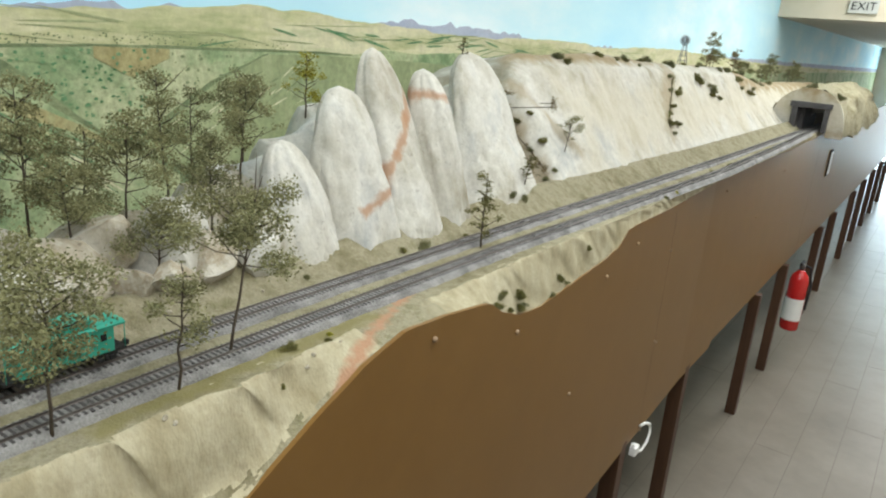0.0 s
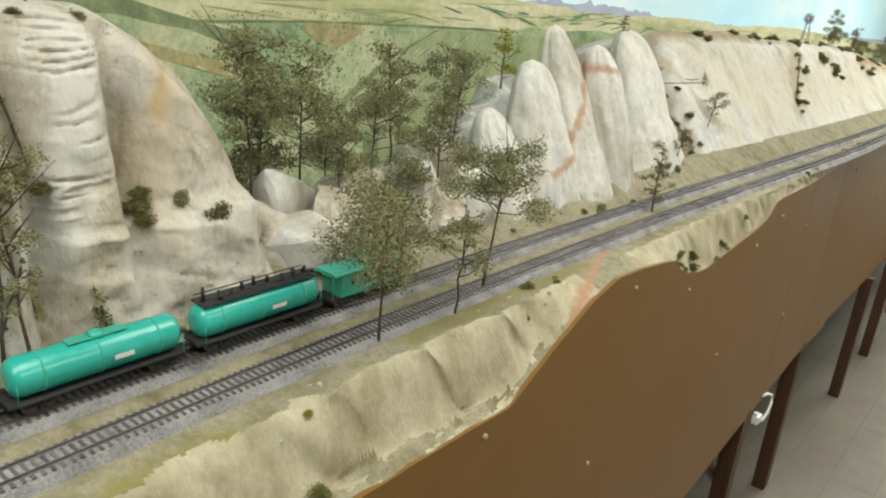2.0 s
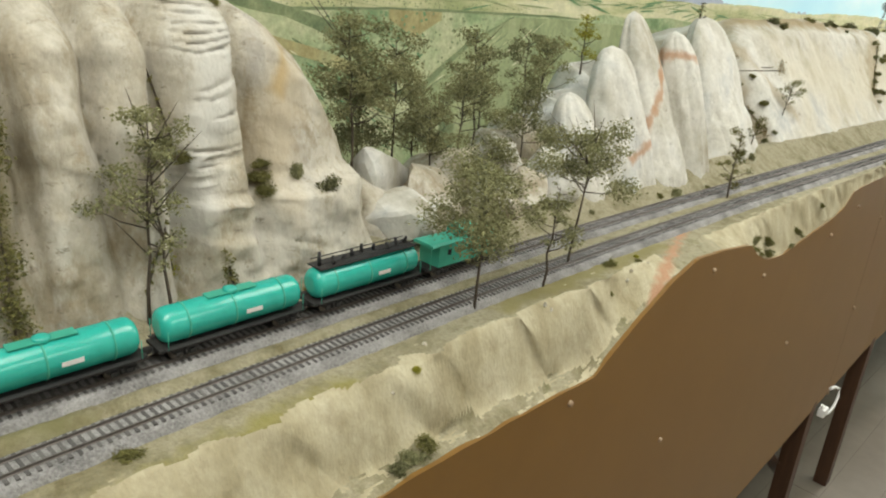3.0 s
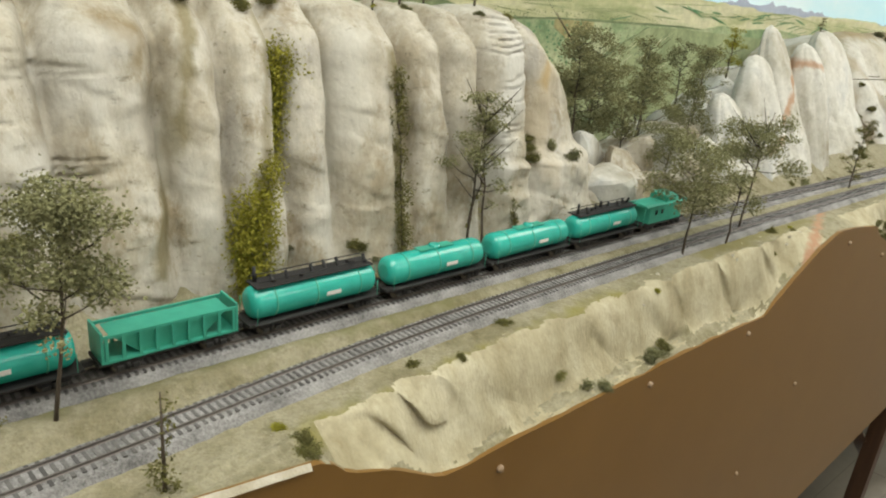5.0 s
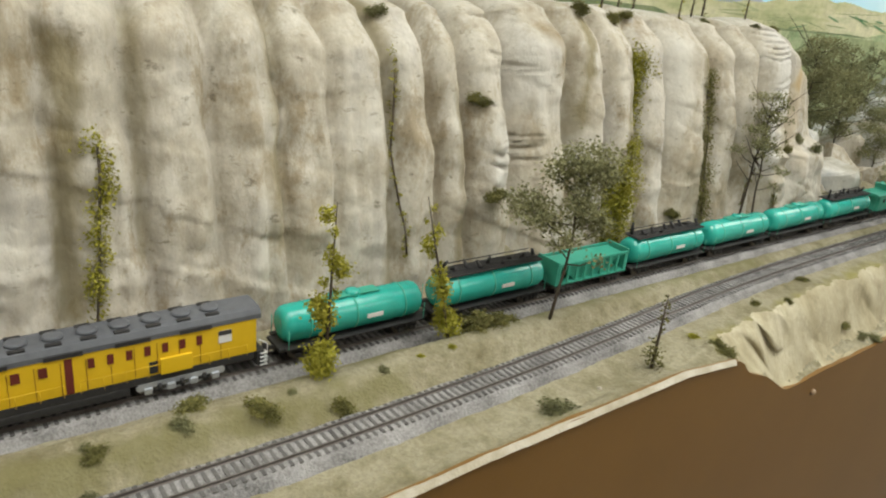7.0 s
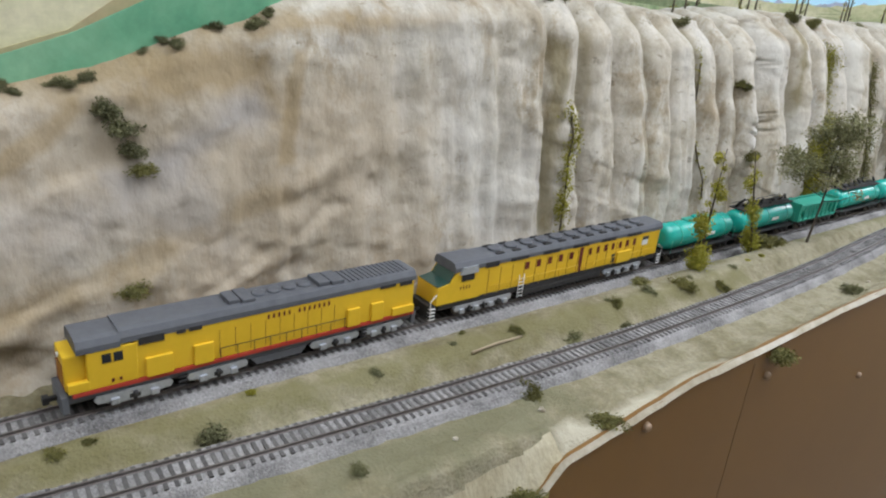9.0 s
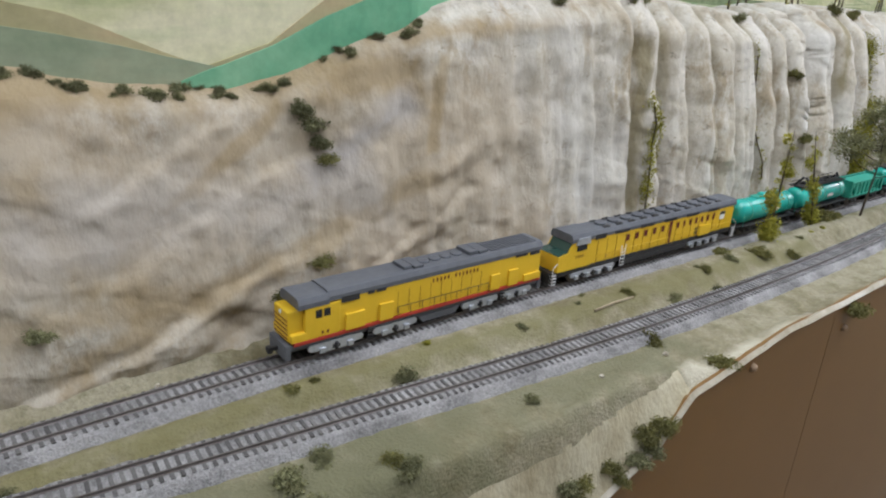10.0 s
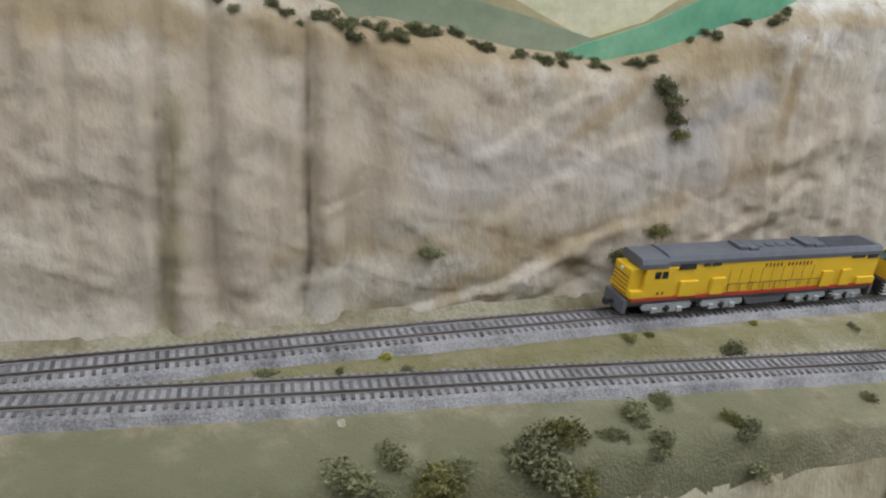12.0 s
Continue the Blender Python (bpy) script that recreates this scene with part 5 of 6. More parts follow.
def leaves(name, blobs, density, size, material, parent, rng, label=""):
    """Many small bent leaves gathered in ragged clumps (x, y, z, rx, rz)."""
    rs = np.random.RandomState(rng.randrange(10**6))
    cs, rr = [], []
    for bx, by, bz, rx, rz in blobs:
        n = max(14, int(density * 14 * rx * rx * rz * 1e6))
        d = rs.normal(size=(n, 3))
        d /= np.linalg.norm(d, axis=1, keepdims=True)
        d *= (rs.uniform(0.15, 1.0, (n, 1)) ** 0.55) * (1 + 0.22 * rs.normal(size=(n, 1)))
        cs.append(np.array([bx, by, bz]) + d * [rx, rx, rz])
    c = np.vstack(cs)
    n = len(c)
    u = rs.normal(size=(n, 3)) * [1, 1, 0.7]
    u /= np.linalg.norm(u, axis=1, keepdims=True)
    v = np.cross(u, rs.normal(size=(n, 3)))
    v /= np.linalg.norm(v, axis=1, keepdims=True)
    s = 0.68 * size * rs.uniform(0.6, 1.35, (n, 1))
    w = np.cross(u, v) * s * 0.35
    co = np.stack([c - u * s, c + v * s * 0.6 + w, c + u * s, c - v * s * 0.6 + w], 1).reshape(-1, 3)
    q = np.arange(n)[:, None] * 4
    fa = np.vstack([q + [0, 1, 2], q + [0, 2, 3]])
    me = bpy.data.meshes.new(name)
    me.from_pydata(co.tolist(), [], fa.tolist())
    me.materials.append(material)
    o = new(name, me)
    if parent:
        o.parent = parent
    if label:
        o["label"] = label
    return o


def crossing(grids, y, value, along, want):
    """Of the land's section at y, the highest or foremost place where one coordinate takes a value."""
    best = None
    for ys, X, Z in grids:
        if not ys[0] <= y <= ys[-1]:
            continue
        i = int(np.clip(np.searchsorted(ys, y), 0, len(ys) - 1))
        a, b = (X[i], Z[i]) if along == "x" else (Z[i], X[i])
        hit = np.nonzero((a[:-1] - value) * (a[1:] - value) <= 0)[0]
        for j in hit:
            d = a[j + 1] - a[j]
            r = b[j] + (b[j + 1] - b[j]) * ((value - a[j]) / d if abs(d) > 1e-9 else 0)
            best = r if best is None else max(best, r)
    return want if best is None else float(best)


def land(x, y):
    """The height of the land at x, y."""
    return crossing(CLIFF_GRIDS + GROUND_GRIDS, y, x, "x", 1.27)


def face(y, z):
    """The cliff's face at y, z."""
    return crossing(CLIFF_GRIDS, y, z, "z", -0.72)


def tree(label, base, h, w, leaf, seed, lean=(0.0, 0.0), crown=(0.45, 1.0), clumps=9, density=5.0, bare=0, size=0.0026, flat=0.6, category="model tree"):
    rng = random.Random(seed)
    t = thing("tree", label, category, Matrix.Translation(base), "model trees")
    pts = [Vector((0, 0, -0.004))]
    for i in range(1, 7):
        f = i / 6
        pts.append(Vector((lean[0] * f + rng.uniform(-1, 1) * 0.012 * h, lean[1] * f + rng.uniform(-1, 1) * 0.012 * h, h * 0.93 * f)))
    r0 = 0.0012 + 0.0035 * h
    part("trunk", tube(bmesh.new(), pts, [r0 * (1 - 0.75 * i / 6) for i in range(7)], 7), BARK, t)
    blobs = []
    clumps = int(clumps * 1.8)
    for k in range(clumps):
        f = crown[0] + (crown[1] - crown[0]) * (k + rng.random() * 0.6) / clumps
        i = min(5, int(f * 6))
        p = pts[i].lerp(pts[i + 1], min(1, f * 6 - i))
        a = k * 2.4 + rng.uniform(-0.5, 0.5)
        reach = w * 0.56 * rng.uniform(0.2, 1.0) * (1.15 - 0.75 * max(0, (f - crown[0]) / (crown[1] - crown[0] + 1e-6)))
        q = p + Vector((math.cos(a) * reach, math.sin(a) * reach, reach * rng.uniform(0.25, 0.7)))
        b = bmesh.new()
        mid = p.lerp(q, 0.5) + Vector((0, 0, -0.08 * reach))
        tube(b, [p, mid, q], [r0 * 0.45, r0 * 0.33, r0 * 0.15], 5)
        part("limb", b, BARK, t)
        rr = w * rng.uniform(0.10, 0.24)
        blobs.append((q.x, q.y, q.z, rr, rr * flat * rng.uniform(0.8, 1.3)))
    for k in range(bare):
        f = rng.uniform(0.4, 1.0)
        i = min(5, int(f * 6))
        p = pts[i]
        a = rng.uniform(0, 6.28)
        q = p + Vector((math.cos(a), math.sin(a), 1.1)) * w * rng.uniform(0.25, 0.5)
        part("bare_twig", tube(bmesh.new(), [p, p.lerp(q, 0.6), q], [r0 * 0.4, r0 * 0.3, r0 * 0.12], 5), BARK, t)
    leaves("crown", blobs, density, size, leaf, t, rng)
    return t


def poplar(label, base, h, w, leaf, seed, lean=(0, 0), density=9.0, size=0.0024):
    rng = random.Random(seed)
    t = thing("tree", label, "model tree", Matrix.Translation(base), "model trees")
    top = Vector((lean[0], lean[1], h))
    part("trunk", tube(bmesh.new(), [(0, 0, -0.004), tuple(top * 0.5), tuple(top)], [0.0018, 0.0012, 0.0004], 6), BARK, t)
    blobs = []
    n = int(h / 0.011)
    for k in range(n):
        f = 0.03 + 0.97 * k / n
        r = w * (0.5 + 0.25 * math.sin(k * 1.7)) * (1 - 0.55 * f)
        p = top * f
        blobs.append((p.x + rng.uniform(-0.3, 0.3) * w, p.y + rng.uniform(-0.35, 0.35) * w, p.z, r, r * 1.1))
    leaves("crown", blobs, density, size, leaf, t, rng)
    return t


L_EUC = "tall grey-green model tree with a bare twig trunk beside the track"
tree(L_EUC, (-0.538, 0.242, land(-0.538, 0.242)), 0.165, 0.125, LEAF_GREY, 1, (0.0, 0.004), (0.38, 1.0), 12, 3.4)
tree("slim dark model tree with several thin trunks beside the track", (-0.536, 0.359, land(-0.536, 0.359)), 0.13, 0.06, LEAF_GREY, 2, (0, 0.01), (0.35, 1.0), 10, 7)
tree("leaning model tree with bare branches beside the track", (-0.555, 0.433, land(-0.555, 0.433)), 0.20, 0.12, LEAF_GREY, 3, (-0.015, 0.055), (0.5, 0.85), 8, 5, 9)
tree("young model tree between the tracks", (-0.590, 0.975, land(-0.590, 0.975)), 0.13, 0.05, LEAF_OLIVE, 4, (0, 0), (0.15, 1.0), 10, 9)
tree("grey-green feathery model tree between the tracks", (-0.556, -0.552, land(-0.556, -0.552)), 0.175, 0.115, LEAF_GREY, 5, (0.0, 0.02), (0.35, 1.0), 11, 5)
poplar("thin yellow-green grass stalk at the track edge", (-0.457, -0.512, land(-0.457, -0.512)), 0.075, 0.016, LEAF_OLIVE, 6, (0, 0), 8)
poplar("upright yellow-green poplar between the tracks", (-0.562, -0.795, land(-0.562, -0.795)), 0.145, 0.019, LEAF_YELLOW, 7, (0, 0.004), 30)
poplar("leaning yellow-green poplar between the tracks", (-0.570, -0.665, land(-0.570, -0.665)), 0.135, 0.018, LEAF_YELLOW, 8, (-0.012, -0.03), 26)
tree("sparse model tree with a leafy top at the cliff foot", (-0.672, -0.052, land(-0.672, -0.052)), 0.205, 0.10, LEAF_GREY, 9, (0.0, 0.012), (0.38, 1.0), 8, 5, 8)
tree("thin grey-green model tree at the cliff foot", (-0.662, -0.033, land(-0.662, -0.033)), 0.19, 0.06, LEAF_GREY, 10, (-0.01, -0.01), (0.3, 0.95), 7, 6, 5)
for i, (x, y, h, w, lf) in enumerate([(-0.775, 0.255, 0.20, 0.135, LEAF_GREY), (-0.83, 0.37, 0.20, 0.10, LEAF_GREY), (-0.90, 0.47, 0.21, 0.09, LEAF_DARK), (-0.86, 0.57, 0.20, 0.085, LEAF_DARK), (-0.93, 0.66, 0.23, 0.085, LEAF_DARK), (-0.80, 0.47, 0.14, 0.11, LEAF_DARK), (-0.77, 0.39, 0.11, 0.10, LEAF_GREY), (-0.75, 0.56, 0.13, 0.09, LEAF_DARK), (-0.79, 0.64, 0.15, 0.09, LEAF_GREY), (-0.95, 0.36, 0.19, 0.10, LEAF_GREY), (-0.82, 0.30, 0.15, 0.11, LEAF_DARK), (-0.72, 0.46, 0.10, 0.09, LEAF_GREY), (-0.88, 0.72, 0.19, 0.08, LEAF_DARK)]):
    tree("grey-green model tree among boulders in the canyon", (x, y, land(x, y)), h, w, lf, 20 + i, (0.0, 0.01 * (i % 3 - 1)), (0.35, 1.0), 11, 4.5, 2)
tree("bushy yellow-green model tree on the cliff top", (-0.82, 0.79, 1.475), 0.10, 0.06, LEAF_YELLOW, 40, (0, 0), (0.15, 1.0), 11, 6)
tree("dry brown model tree at the head of the gully", (-0.85, 1.43, land(-0.85, 1.43) - 0.02), 0.12, 0.06, LEAF_BROWN, 41, (0, 0), (0.1, 1.0), 11, 7)
for i, (y, h, w, lf) in enumerate([(3.18, 0.06, 0.06, LEAF_BROWN), (3.3, 0.15, 0.08, LEAF_GREY), (3.42, 0.08, 0.08, LEAF_DARK), (3.62, 0.10, 0.06, LEAF_BROWN), (3.72, 0.12, 0.06, LEAF_BROWN), (3.95, 0.08, 0.10, LEAF_DARK), (4.25, 0.10, 0.10, LEAF_DARK), (4.5, 0.17, 0.09, LEAF_DARK), (4.68, 0.14, 0.10, LEAF_GREY), (5.0, 0.09, 0.08, LEAF_DARK), (5.25, 0.14, 0.09, LEAF_DARK), (5.5, 0.08, 0.10, LEAF_DARK)]):
    x = -0.90 - 0.02 * (i % 3)
    tree("small dark model tree on the far cliff top", (x, y, land(x, y) - 0.004), h, w, lf, 50 + i, (0, 0.01), (0.2, 1.0), 9, 4, 3, 0.0032)
tree("small dry model tree on a cliff ledge", (face(1.56, 1.37) + 0.004, 1.56, 1.365), 0.085, 0.06, LEAF_DARK, 70, (0.012, 0), (0.3, 1.0), 8, 5, 6)
tree("small dry model tree on a cliff ledge", (face(1.30, 1.33) + 0.004, 1.30, 1.325), 0.06, 0.05, LEAF_OLIVE, 71, (0.01, 0), (0.2, 1.0), 8, 6, 4)
tree("small green model tree on the peak", (-0.845, 1.25, 1.572), 0.038, 0.022, LEAF_OLIVE, 72, (0, 0), (0.1, 1.0), 6, 9)
for i in range(13):
    y = -0.62 + i * 0.055
    poplar("thin yellowed tree stalk on the cliff top", (-0.80 - 0.02 * (i % 3), y, land(-0.80, y) - 0.004), 0.05 + 0.02 * (i % 4), 0.008, LEAF_GREY if i % 3 else LEAF_YELLOW, 90 + i, (0, 0), 6)


def creeper(label, line, w, leaf, seed, density=8.0):
    """A plant climbing the cliff along points (y, z)."""
    rng = random.Random(seed)
    pts, blobs = [], []
    for (y0, z0), (y1, z1) in zip(line, line[1:]):
        n = max(3, int((z1 - z0) / 0.008))
        for k in range(n):
            f = k / n
            y, z = y0 + (y1 - y0) * f, z0 + (z1 - z0) * f
            x = face(y, z) + 0.003
            pts.append((x, y, z))
            r = w * rng.uniform(0.35, 1.0)
            blobs.append((x, y + rng.uniform(-0.4, 0.4) * w, z, r * 0.8, r))
    t = thing("climbing_plant", label, "model plant", group="climbing plants")
    part("stem", tube(bmesh.new(), pts[::3] if len(pts) > 6 else pts, 0.0011, 5), BARK, t)
    leaves("foliage", blobs, density, 0.0024, leaf, t, rng)


creeper("yellow-green creeper climbing the cliff", [(-0.345, 1.29), (-0.335, 1.38), (-0.30, 1.45), (-0.285, 1.53)], 0.033, LEAF_YELLOW, 1, 5.5)
creeper("dark olive creeper in a cliff groove", [(-0.16, 1.31), (-0.155, 1.42), (-0.15, 1.51)], 0.017, LEAF_OLIVE, 2, 6)
creeper("thin yellow-green creeper on the cliff", [(-0.945, 1.30), (-0.935, 1.38), (-0.928, 1.47)], 0.014, LEAF_YELLOW, 3, 7)
creeper("yellow-green creeper on the cliff", [(-0.655, 1.33), (-0.66, 1.42), (-0.655, 1.53)], 0.007, LEAF_YELLOW, 4, 6)
creeper("olive creeper on the cliff foot", [(0.035, 1.28), (0.025, 1.355)], 0.010, LEAF_OLIVE, 5, 10)
creeper("olive creeper on the cliff foot", [(-0.015, 1.325), (-0.02, 1.36)], 0.012, LEAF_YELLOW, 6, 8)
creeper("brown dry creeper in the gully", [(1.455, 1.33), (1.44, 1.42), (1.43, 1.50)], 0.016, LEAF_BROWN, 7, 6)
creeper("olive creeper on the far cliff", [(2.38, 1.37), (2.46, 1.44), (2.60, 1.53)], 0.014, LEAF_OLIVE, 8, 4)
creeper("thin stalk on the cliff", [(-0.05, 1.32), (0.0, 1.44), (-0.01, 1.54)], 0.003, LEAF_OLIVE, 9, 10)

# bushes: five shapes, copied
SHAPES = []
for k, lf in enumerate((LEAF_DARK, LEAF_OLIVE, LEAF_DARK, LEAF_OLIVE, LEAF_YELLOW)):
    rng = random.Random(300 + k)
    bl = [(rng.uniform(-0.5, 0.5) * 0.01, rng.uniform(-0.6, 0.6) * 0.01, rng.uniform(0.1, 0.6) * 0.008, 0.0055 * rng.uniform(0.7, 1.2), 0.0048 * rng.uniform(0.6, 1.1)) for _ in range(6)]
    o = leaves("shrub", bl, 110, 0.0013, lf, None, rng)
    SHAPES.append(o.data)
    bpy.data.objects.remove(o)
BUSH_LABEL = ("dark olive lichen shrub on the model ground", "olive green lichen shrub on the model ground", "dark olive lichen shrub on the model ground", "olive green lichen shrub on the model ground", "small yellow-green tuft on the model ground")
brng = random.Random(11)


def shrub(x, y, z, s, k):
    s *= 1.55 if y < -0.6 and x > -0.5 else 1.2
    o = tagged(new("shrub", SHAPES[k]), BUSH_LABEL[k], "shrub", "lichen shrubs")
    o.matrix_basis = Matrix.Translation((x, y, z)) @ Matrix.Rotation(brng.uniform(0, 6.28), 4, "Z") @ Matrix.Diagonal((s * brng.uniform(0.8, 1.25), s * brng.uniform(0.8, 1.25), s * brng.uniform(0.7, 1.1), 1))


def spread(n, ylo, yhi, xf, smin, smax, kinds):
    for _ in range(n):
        y = brng.uniform(ylo, yhi)
        x = xf(y)
        shrub(x, y, land(x, y) - 0.0012, brng.uniform(smin, smax), brng.choice(kinds))


def on_face(pts, smin=0.5, smax=1.0, kinds=(0, 1)):
    for y, z in pts:
        shrub(face(y, z) + 0.002, y, z, brng.uniform(smin, smax), brng.choice(kinds))


for x, y, s, k in [(-0.443, -0.411, 0.8, 1), (-0.457, -0.409, 0.8, 1), (-0.447, -0.644, 1.1, 0), (-0.517, -0.136, 0.8, 1), (-0.526, -1.39, 1.1, 0), (-0.434, -1.61, 1.5, 0), (-0.441, -1.585, 1.3, 1), (-0.425, -1.60, 1.3, 0), (-0.407, -1.554, 1.0, 0), (-0.405, -1.53, 0.9, 1), (-0.47, -1.49, 0.9, 0), (-0.46, -1.52, 1.0, 0), (-0.44, -1.70, 1.0, 0), (-0.43, -1.73, 1.1, 0), (-0.42, -1.68, 1.0, 1), (-0.575, -0.624, 1.9, 1), (-0.572, -0.60, 1.6, 1), (-0.47, -1.15, 0.9, 1), (-0.515, -1.05, 0.9, 0), (-0.51, -0.98, 0.8, 0), (-0.525, -0.80, 0.9, 1), (-0.40, -0.88, 1.0, 1), (-0.41, -1.12, 0.9, 1), (-0.452, -0.03, 1.2, 0), (-0.458, -0.055, 1.0, 0), (-0.47, -0.09, 0.8, 1), (-0.465, 0.09, 1.3, 0), (-0.47, 0.11, 1.1, 1), (-0.46, 0.07, 1.0, 0), (-0.50, -0.72, 0.8, 1), (-0.535, -0.86, 1.1, 1), (-0.56, -0.90, 1.0, 1)]:
    shrub(x, y, land(x, y) - 0.0015, s, k)
spread(20, -1.95, -0.62, lambda y: (float(front_mid(y)) + float(rear_mid(y))) / 2 + brng.uniform(-0.012, 0.012), 0.35, 0.8, (0, 1, 1, 4))
spread(20, -2.1, -1.3, lambda y: float(face_x(y)) - brng.uniform(0.01, 0.06), 0.5, 1.0, (0, 1, 0))
spread(16, -1.40, -1.18, lambda y: float(face_x(y)) - brng.uniform(0.001, 0.012), 0.6, 1.0, (0, 1))
spread(62, -1.80, -1.27, lambda y: float(brow_x(y)) + brng.uniform(-0.014, 0.002), 0.4, 0.8, (0, 0, 2))
spread(10, -1.25, 0.1, lambda y: float(brow_x(y)) - brng.uniform(0.015, 0.05), 0.7, 1.4, (0, 1))
spread(30, 1.6, 4.6, lambda y: float(brow_x(y)) - brng.uniform(0.0, 0.07), 0.8, 2.0, (0, 1, 0))
spread(14, -1.2, 0.22, lambda y: float(foot_x(y)) + brng.uniform(0.004, 0.016), 0.5, 1.3, (0, 1, 1))
spread(7, 0.24, 1.3, lambda y: float(foot_x(y)) + brng.uniform(-0.02, 0.02), 0.6, 1.5, (0, 1))
spread(12, 0.86, 1.22, lambda y: float(face_x(y)) - brng.uniform(0.004, 0.016), 0.7, 1.2, (0, 1))
spread(9, 1.3, 4.0, lambda y: float(face_x(y)) - brng.uniform(0.004, 0.02), 0.6, 1.6, (1, 1, 4))
spread(8, -0.5, 0.6, lambda y: float(front_mid(y)) + brng.uniform(0.03, 0.06), 0.35, 0.8, (1, 4))
on_face([(-1.442, 1.315), (-1.405, 1.339), (-1.409, 1.468), (-1.40, 1.455), (-1.395, 1.44), (-1.388, 1.425), (-1.63, 1.33), (-0.551, 1.474), (-0.56, 1.474), (-0.536, 1.378), (-0.545, 1.378), (0.092, 1.396), (0.095, 1.41), (0.09, 1.385), (-0.003, 1.438), (0.003, 1.43), (0.16, 1.385), (0.13, 1.40), (-0.30, 1.33), (-0.22, 1.32)], 0.7, 1.3)
on_face([(1.45 + 0.025 * math.sin(i * 2.1), 1.31 + 0.020 * i) for i in range(8)], 0.7, 1.3, (0, 1))
on_face([(2.38 + 0.024 * i + 0.05 * math.sin(i * 3.3), 1.35 + 0.018 * i + 0.012 * math.sin(i * 2.2)) for i in range(10)], 0.7, 1.7, (0, 1))
on_face([(2.9 + 0.03 * i + 0.06 * math.sin(i * 5), 1.52 - 0.012 * i) for i in range(8)], 1.0, 2.0, (0, 1))
on_face([(3.5 + 0.05 * i, 1.50 - 0.014 * i + 0.03 * math.sin(i * 4)) for i in range(6)], 1.0, 2.2, (0, 1))

# boulders
def boulder(x, y, z, r, seed, mat=ROCK_PALE, label="pale plaster boulder in the model canyon"):
    rng = random.Random(seed)
    bm = bmesh.new()
    bmesh.ops.create_icosphere(bm, subdivisions=3, radius=1)
    planes = [(Vector((rng.gauss(0, 1), rng.gauss(0, 1), rng.gauss(0, 1))).normalized(), rng.uniform(0.42, 0.8)) for _ in range(13)]
    for v in bm.verts:
        for n, d in planes:
            k = v.co.dot(n) - d
            if k > 0:
                v.co -= n * k * 0.97
        v.co += v.co * 0.10 * noise.noise(v.co * 2.5 + Vector((seed, 0, 0)))
        v.co = Vector((v.co.x * r, v.co.y * r * 1.1, v.co.z * r))
    o = obj("boulder", bm, mat)
    o.matrix_basis = Matrix.Translation((x, y, z))
    tagged(o, label, "boulder", "canyon boulders")


for i, (x, y, r) in enumerate([(-0.712, 0.275, 0.038), (-0.735, 0.36, 0.042), (-0.72, 0.43, 0.034), (-0.755, 0.50, 0.05), (-0.695, 0.32, 0.026), (-0.712, 0.53, 0.038), (-0.74, 0.60, 0.05), (-0.70, 0.47, 0.028), (-0.79, 0.42, 0.045), (-0.80, 0.31, 0.05), (-0.715, 0.60, 0.03)]):
    boulder(x, y, land(x, y) + r * 0.15, r * 1.35, 500 + i, ROCK if i % 3 else ROCK_PALE)
boulder(-0.684, 0.208, 1.277, 0.011, 600, ROCK_PALE, "small white stone at the cliff foot")
for i in range(26):
    y = brng.uniform(-1.9, 0.7)
    x = float(front_mid(y)) + brng.uniform(0.032, 0.07) if i % 2 else float(foot_x(y)) + brng.uniform(0.004, 0.014)
    boulder(x, y, land(x, y) + 0.0008, brng.uniform(0.002, 0.005), 620 + i, ROCK, "small tan stone on the model ground")
stick = thing("fallen_log", "thin pale fallen log between the tracks", "log", Matrix.Translation((-0.527, -1.135, land(-0.527, -1.135) + 0.001)))
part("log", tube(bmesh.new(), [(0.002, -0.03, 0), (0, 0, 0.001), (-0.001, 0.03, 0)], 0.0012, 6), surface("pale_dry_wood", [(0.30, 0.24, 0.15), (0.40, 0.33, 0.22)], 200, 0.9, 0.2, 900), stick)

limb = thing("dead_branch", "thin dark bare branch lying out from the pale cliff", "branch", Matrix.Translation((face(1.56, 1.47), 1.56, 1.47)))
part("twig", tube(bmesh.new(), [(-0.01, -0.08, 0.002), (0.012, 0.0, 0.0), (0.006, 0.09, 0.001)], 0.0012, 5), BARK, limb)

# ---- windmill on the far cliff ----
STEEL = surface("galvanised_steel", [(0.16, 0.17, 0.19), (0.27, 0.28, 0.30)], 80, 0.5, 0.1, 600, metal=0.4)
wz = land(-0.955, 3.025)
mill = thing("windmill", "grey lattice model windmill with a bladed wheel on the cliff top", "windmill", Matrix.Translation((-0.955, 3.025, wz)))
for sx in (-1, 1):
    for sy in (-1, 1):
        part("tower_leg", tube(bmesh.new(), [(sx * 0.016, sy * 0.016, -0.003), (sx * 0.004, sy * 0.004, 0.095)], 0.0013, 5), STEEL, mill)
for k in range(4):
    f = 0.016 - 0.003 * k
    zz = 0.02 + 0.02 * k
    part("cross_brace", tube(bmesh.new(), [(f, f, zz), (-f, f, zz), (-f, -f, zz), (f, -f, zz), (f, f, zz)], 0.0008, 4), STEEL, mill)
part("hub", tube(bmesh.new(), [(0, 0.006, 0.10), (0, -0.008, 0.10)], 0.003, 8), STEEL, mill)
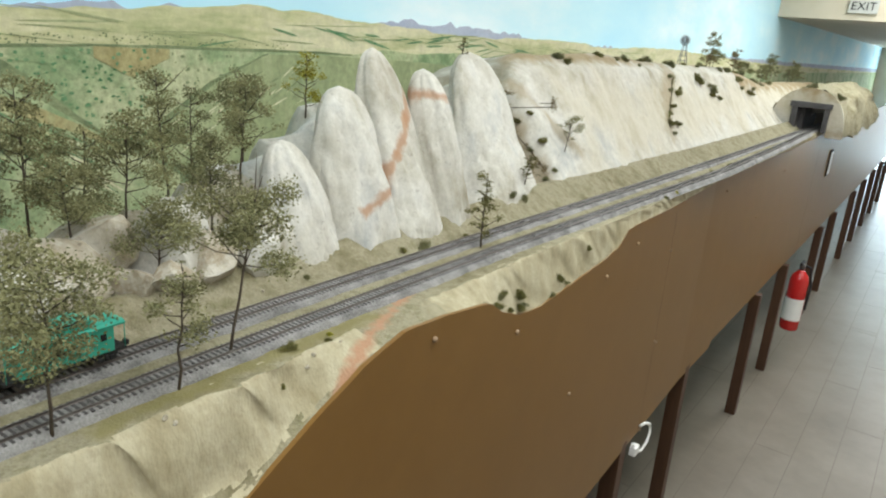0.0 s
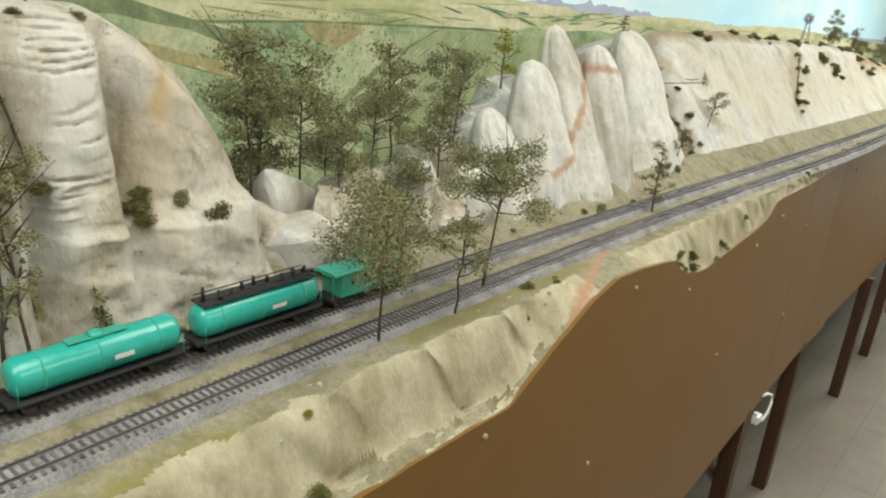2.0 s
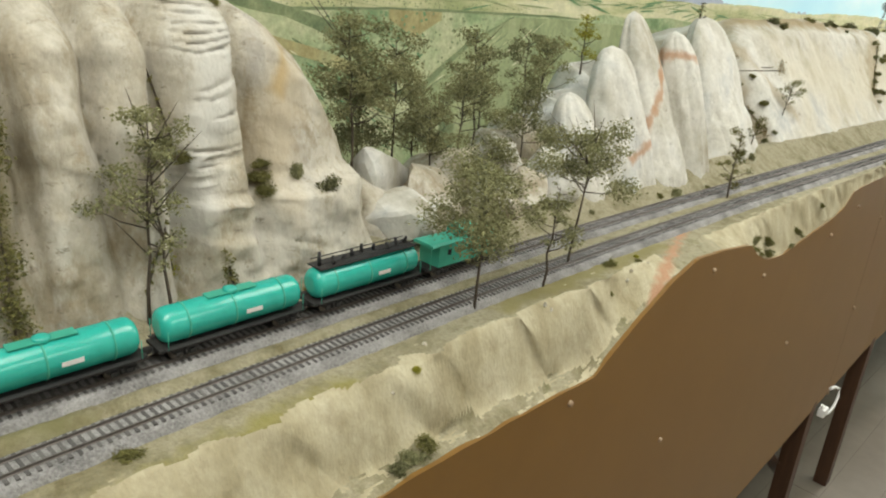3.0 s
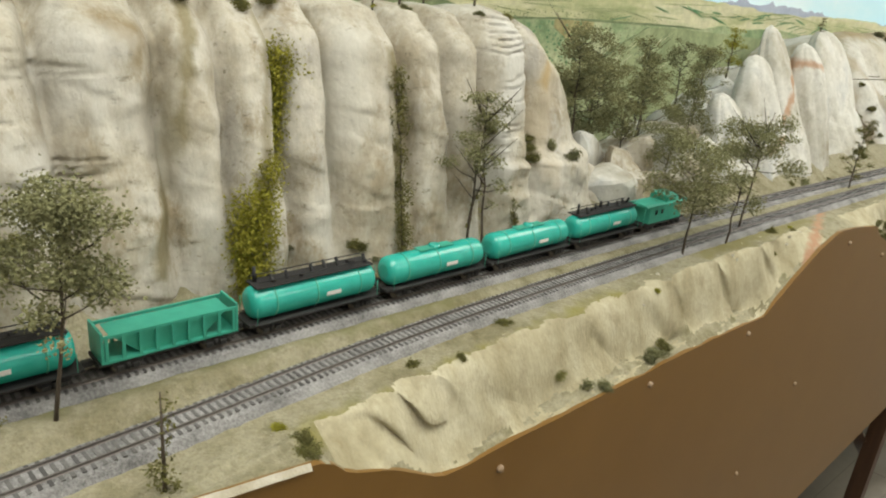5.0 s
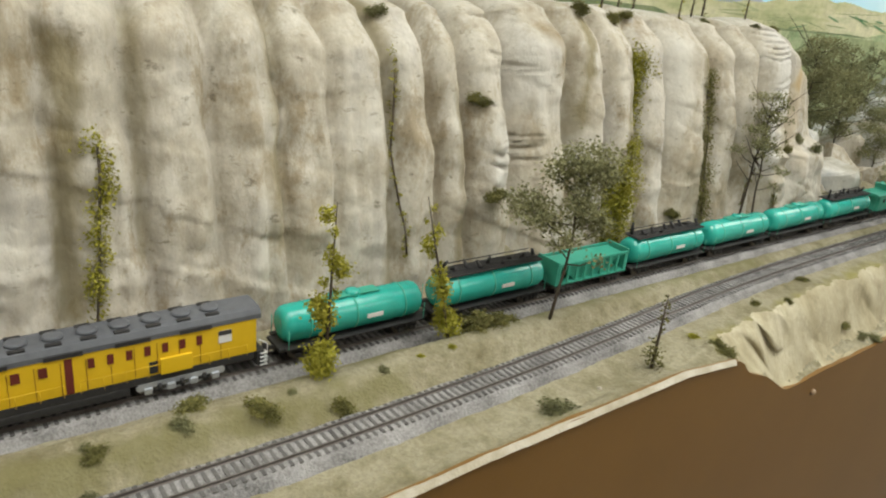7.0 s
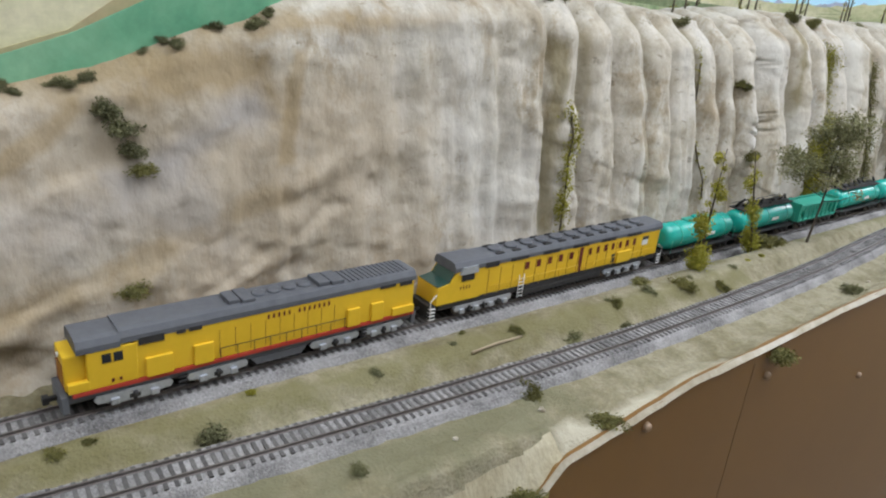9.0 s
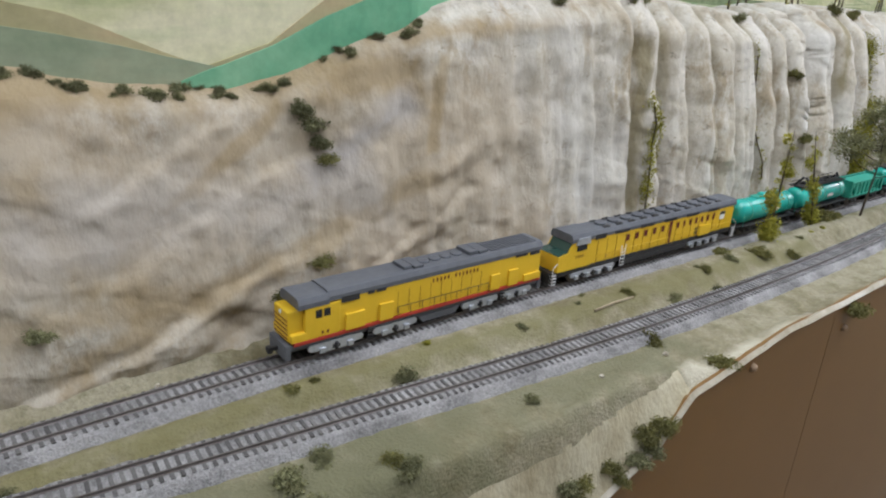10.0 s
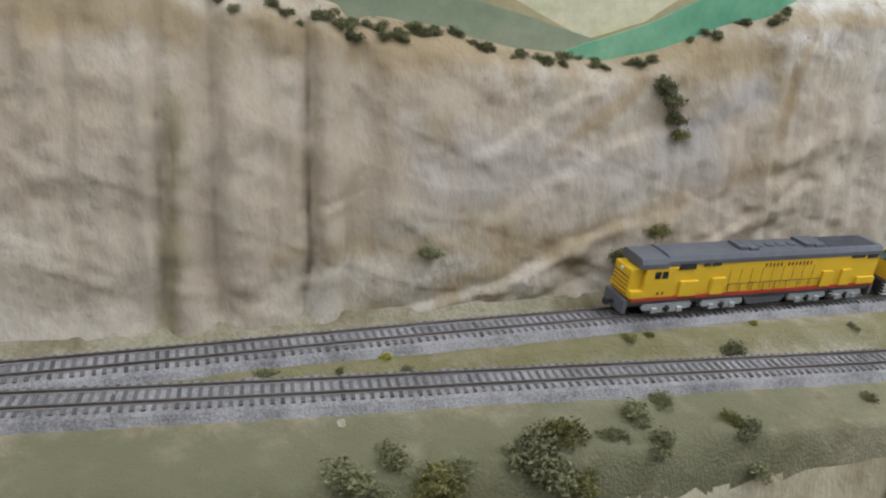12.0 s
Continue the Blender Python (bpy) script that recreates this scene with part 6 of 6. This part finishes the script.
for k in range(14):
    a = 2 * math.pi * k / 14
    bm = boxed(-0.0022, 0.0022, -0.0004, 0.0004, 0.005, 0.021, 0, Matrix.Translation((0, -0.008, 0.10)) @ Matrix.Rotation(a, 4, "Y") @ Matrix.Rotation(0.4, 4, "Z"))
    part("blade", bm, STEEL, mill)
part("tail_vane", boxed(-0.0005, 0.0005, 0.012, 0.034, 0.094, 0.107), STEEL, mill)
part("tail_boom", tube(bmesh.new(), [(0, 0.004, 0.10), (0, 0.02, 0.10)], 0.0008, 5), STEEL, mill)

# ---- tunnel mouth ----
PORTAL = surface("dark_grey_portal", [(0.05, 0.048, 0.05), (0.10, 0.095, 0.095)], 60, 0.8, 0.4, 500)
py = 4.0
tun = thing("tunnel_portal", "dark grey square tunnel portal over the tracks", "tunnel portal", Matrix.Translation((-0.558, py, 1.274)))
part("pier", boxed(-0.115, -0.085, 0, 0.06, 0, 0.115, 0.003), PORTAL, tun)
part("pier", boxed(0.036, 0.058, 0, 0.06, 0, 0.115, 0.003), PORTAL, tun)
part("lintel", boxed(-0.125, 0.066, -0.004, 0.06, 0.115, 0.142, 0.003), PORTAL, tun)
part("lining", boxed(-0.085, -0.06, 0.06, 0.45, 0, 0.115), PORTAL, tun)
arch = [(-0.02 + 0.045 * math.cos(t), 0.045 + 0.04 * math.sin(t)) for t in np.linspace(0, math.pi, 12)]
part("inner_arch", prism(bmesh.new(), [(-0.085, 0.0), (-0.085, 0.115), (0.036, 0.115), (0.036, 0.0)] + [(0.025, 0.0)] + arch + [(-0.065, 0.0)], "y", 0.30, 0.33), SIGN, tun, "pale grey inner arch")
a = np.linspace(0, math.pi, 26)[None, :]
ysx = np.linspace(4.035, 5.6, 30)[:, None]
grow = 1 + 0 * ysx
X = -0.60 + 0.17 * np.cos(a) * grow + 0.08 * (fbm(ysx * 9, a * 3, 5) - 0.5)
Z = 1.25 + 0.235 * np.sin(a) ** 0.7 + 0.07 * (fbm(ysx * 8, a * 3, 7) - 0.5)
tagged(sheet("tunnel_hill", X, ysx + 0 * a, Z, SOIL), "brown scrubby model hill over the tunnel", "model hill", kind="structure")
bm = bmesh.new()
outer = [(-0.60 + 0.175 * math.cos(t), 1.25 + 0.235 * max(0, math.sin(t)) ** 0.7) for t in np.linspace(0, math.pi, 22)]
inner = [(-0.50, 1.25), (-0.50, 1.416), (-0.673, 1.416), (-0.673, 1.25)]
prism(bm, outer[:11] + [(-0.60, 1.416), (-0.50, 1.416), (-0.50, 1.25)], "y", 4.03, 4.05)
prism(bm, outer[10:] + [(-0.673, 1.25), (-0.673, 1.416), (-0.60, 1.416)], "y", 4.03, 4.05)
tagged(obj("tunnel_face", bm, ROCK_PALE), "pale rock face round the tunnel portal", "model hill", kind="structure")
for i in range(9):
    yy, aa = brng.uniform(4.05, 5.2), brng.uniform(0.7, 2.6)
    shrub(-0.60 + 0.20 * math.cos(aa), yy, 1.245 + 0.235 * math.sin(aa) ** 0.7, brng.uniform(1.5, 3), brng.choice((0, 1)))

# white plaster rim where the scenery meets the fascia
RIM = surface("white_plaster_edge", [(0.28, 0.235, 0.15), (0.44, 0.39, 0.29), (0.60, 0.56, 0.47)], 45, 0.55, 0.4, 500)
for lo, hi in ((-1.36, -0.42),):
    ys = np.arange(lo, hi, 0.004)[:, None]
    wdt = 0.0018 + 0.007 * vn(ys * 26, 0 * ys, 4) ** 2
    u = np.array([[1.0, 0.0, -0.05]])
    X = face_x(ys) - 0.001 - wdt * u + 0.003 * (u < 0)
    Z = lip_z(ys) + np.array([[-0.001, 0.0045, -0.0005]]) + 0.002 * (fbm(ys * 60, u * 2, 6) - 0.5)
    tagged(sheet("trim_plaster_edge", X, ys + 0 * u, Z, RIM, smooth=False), "white plaster edge along the fascia top", "trim", kind="structure")
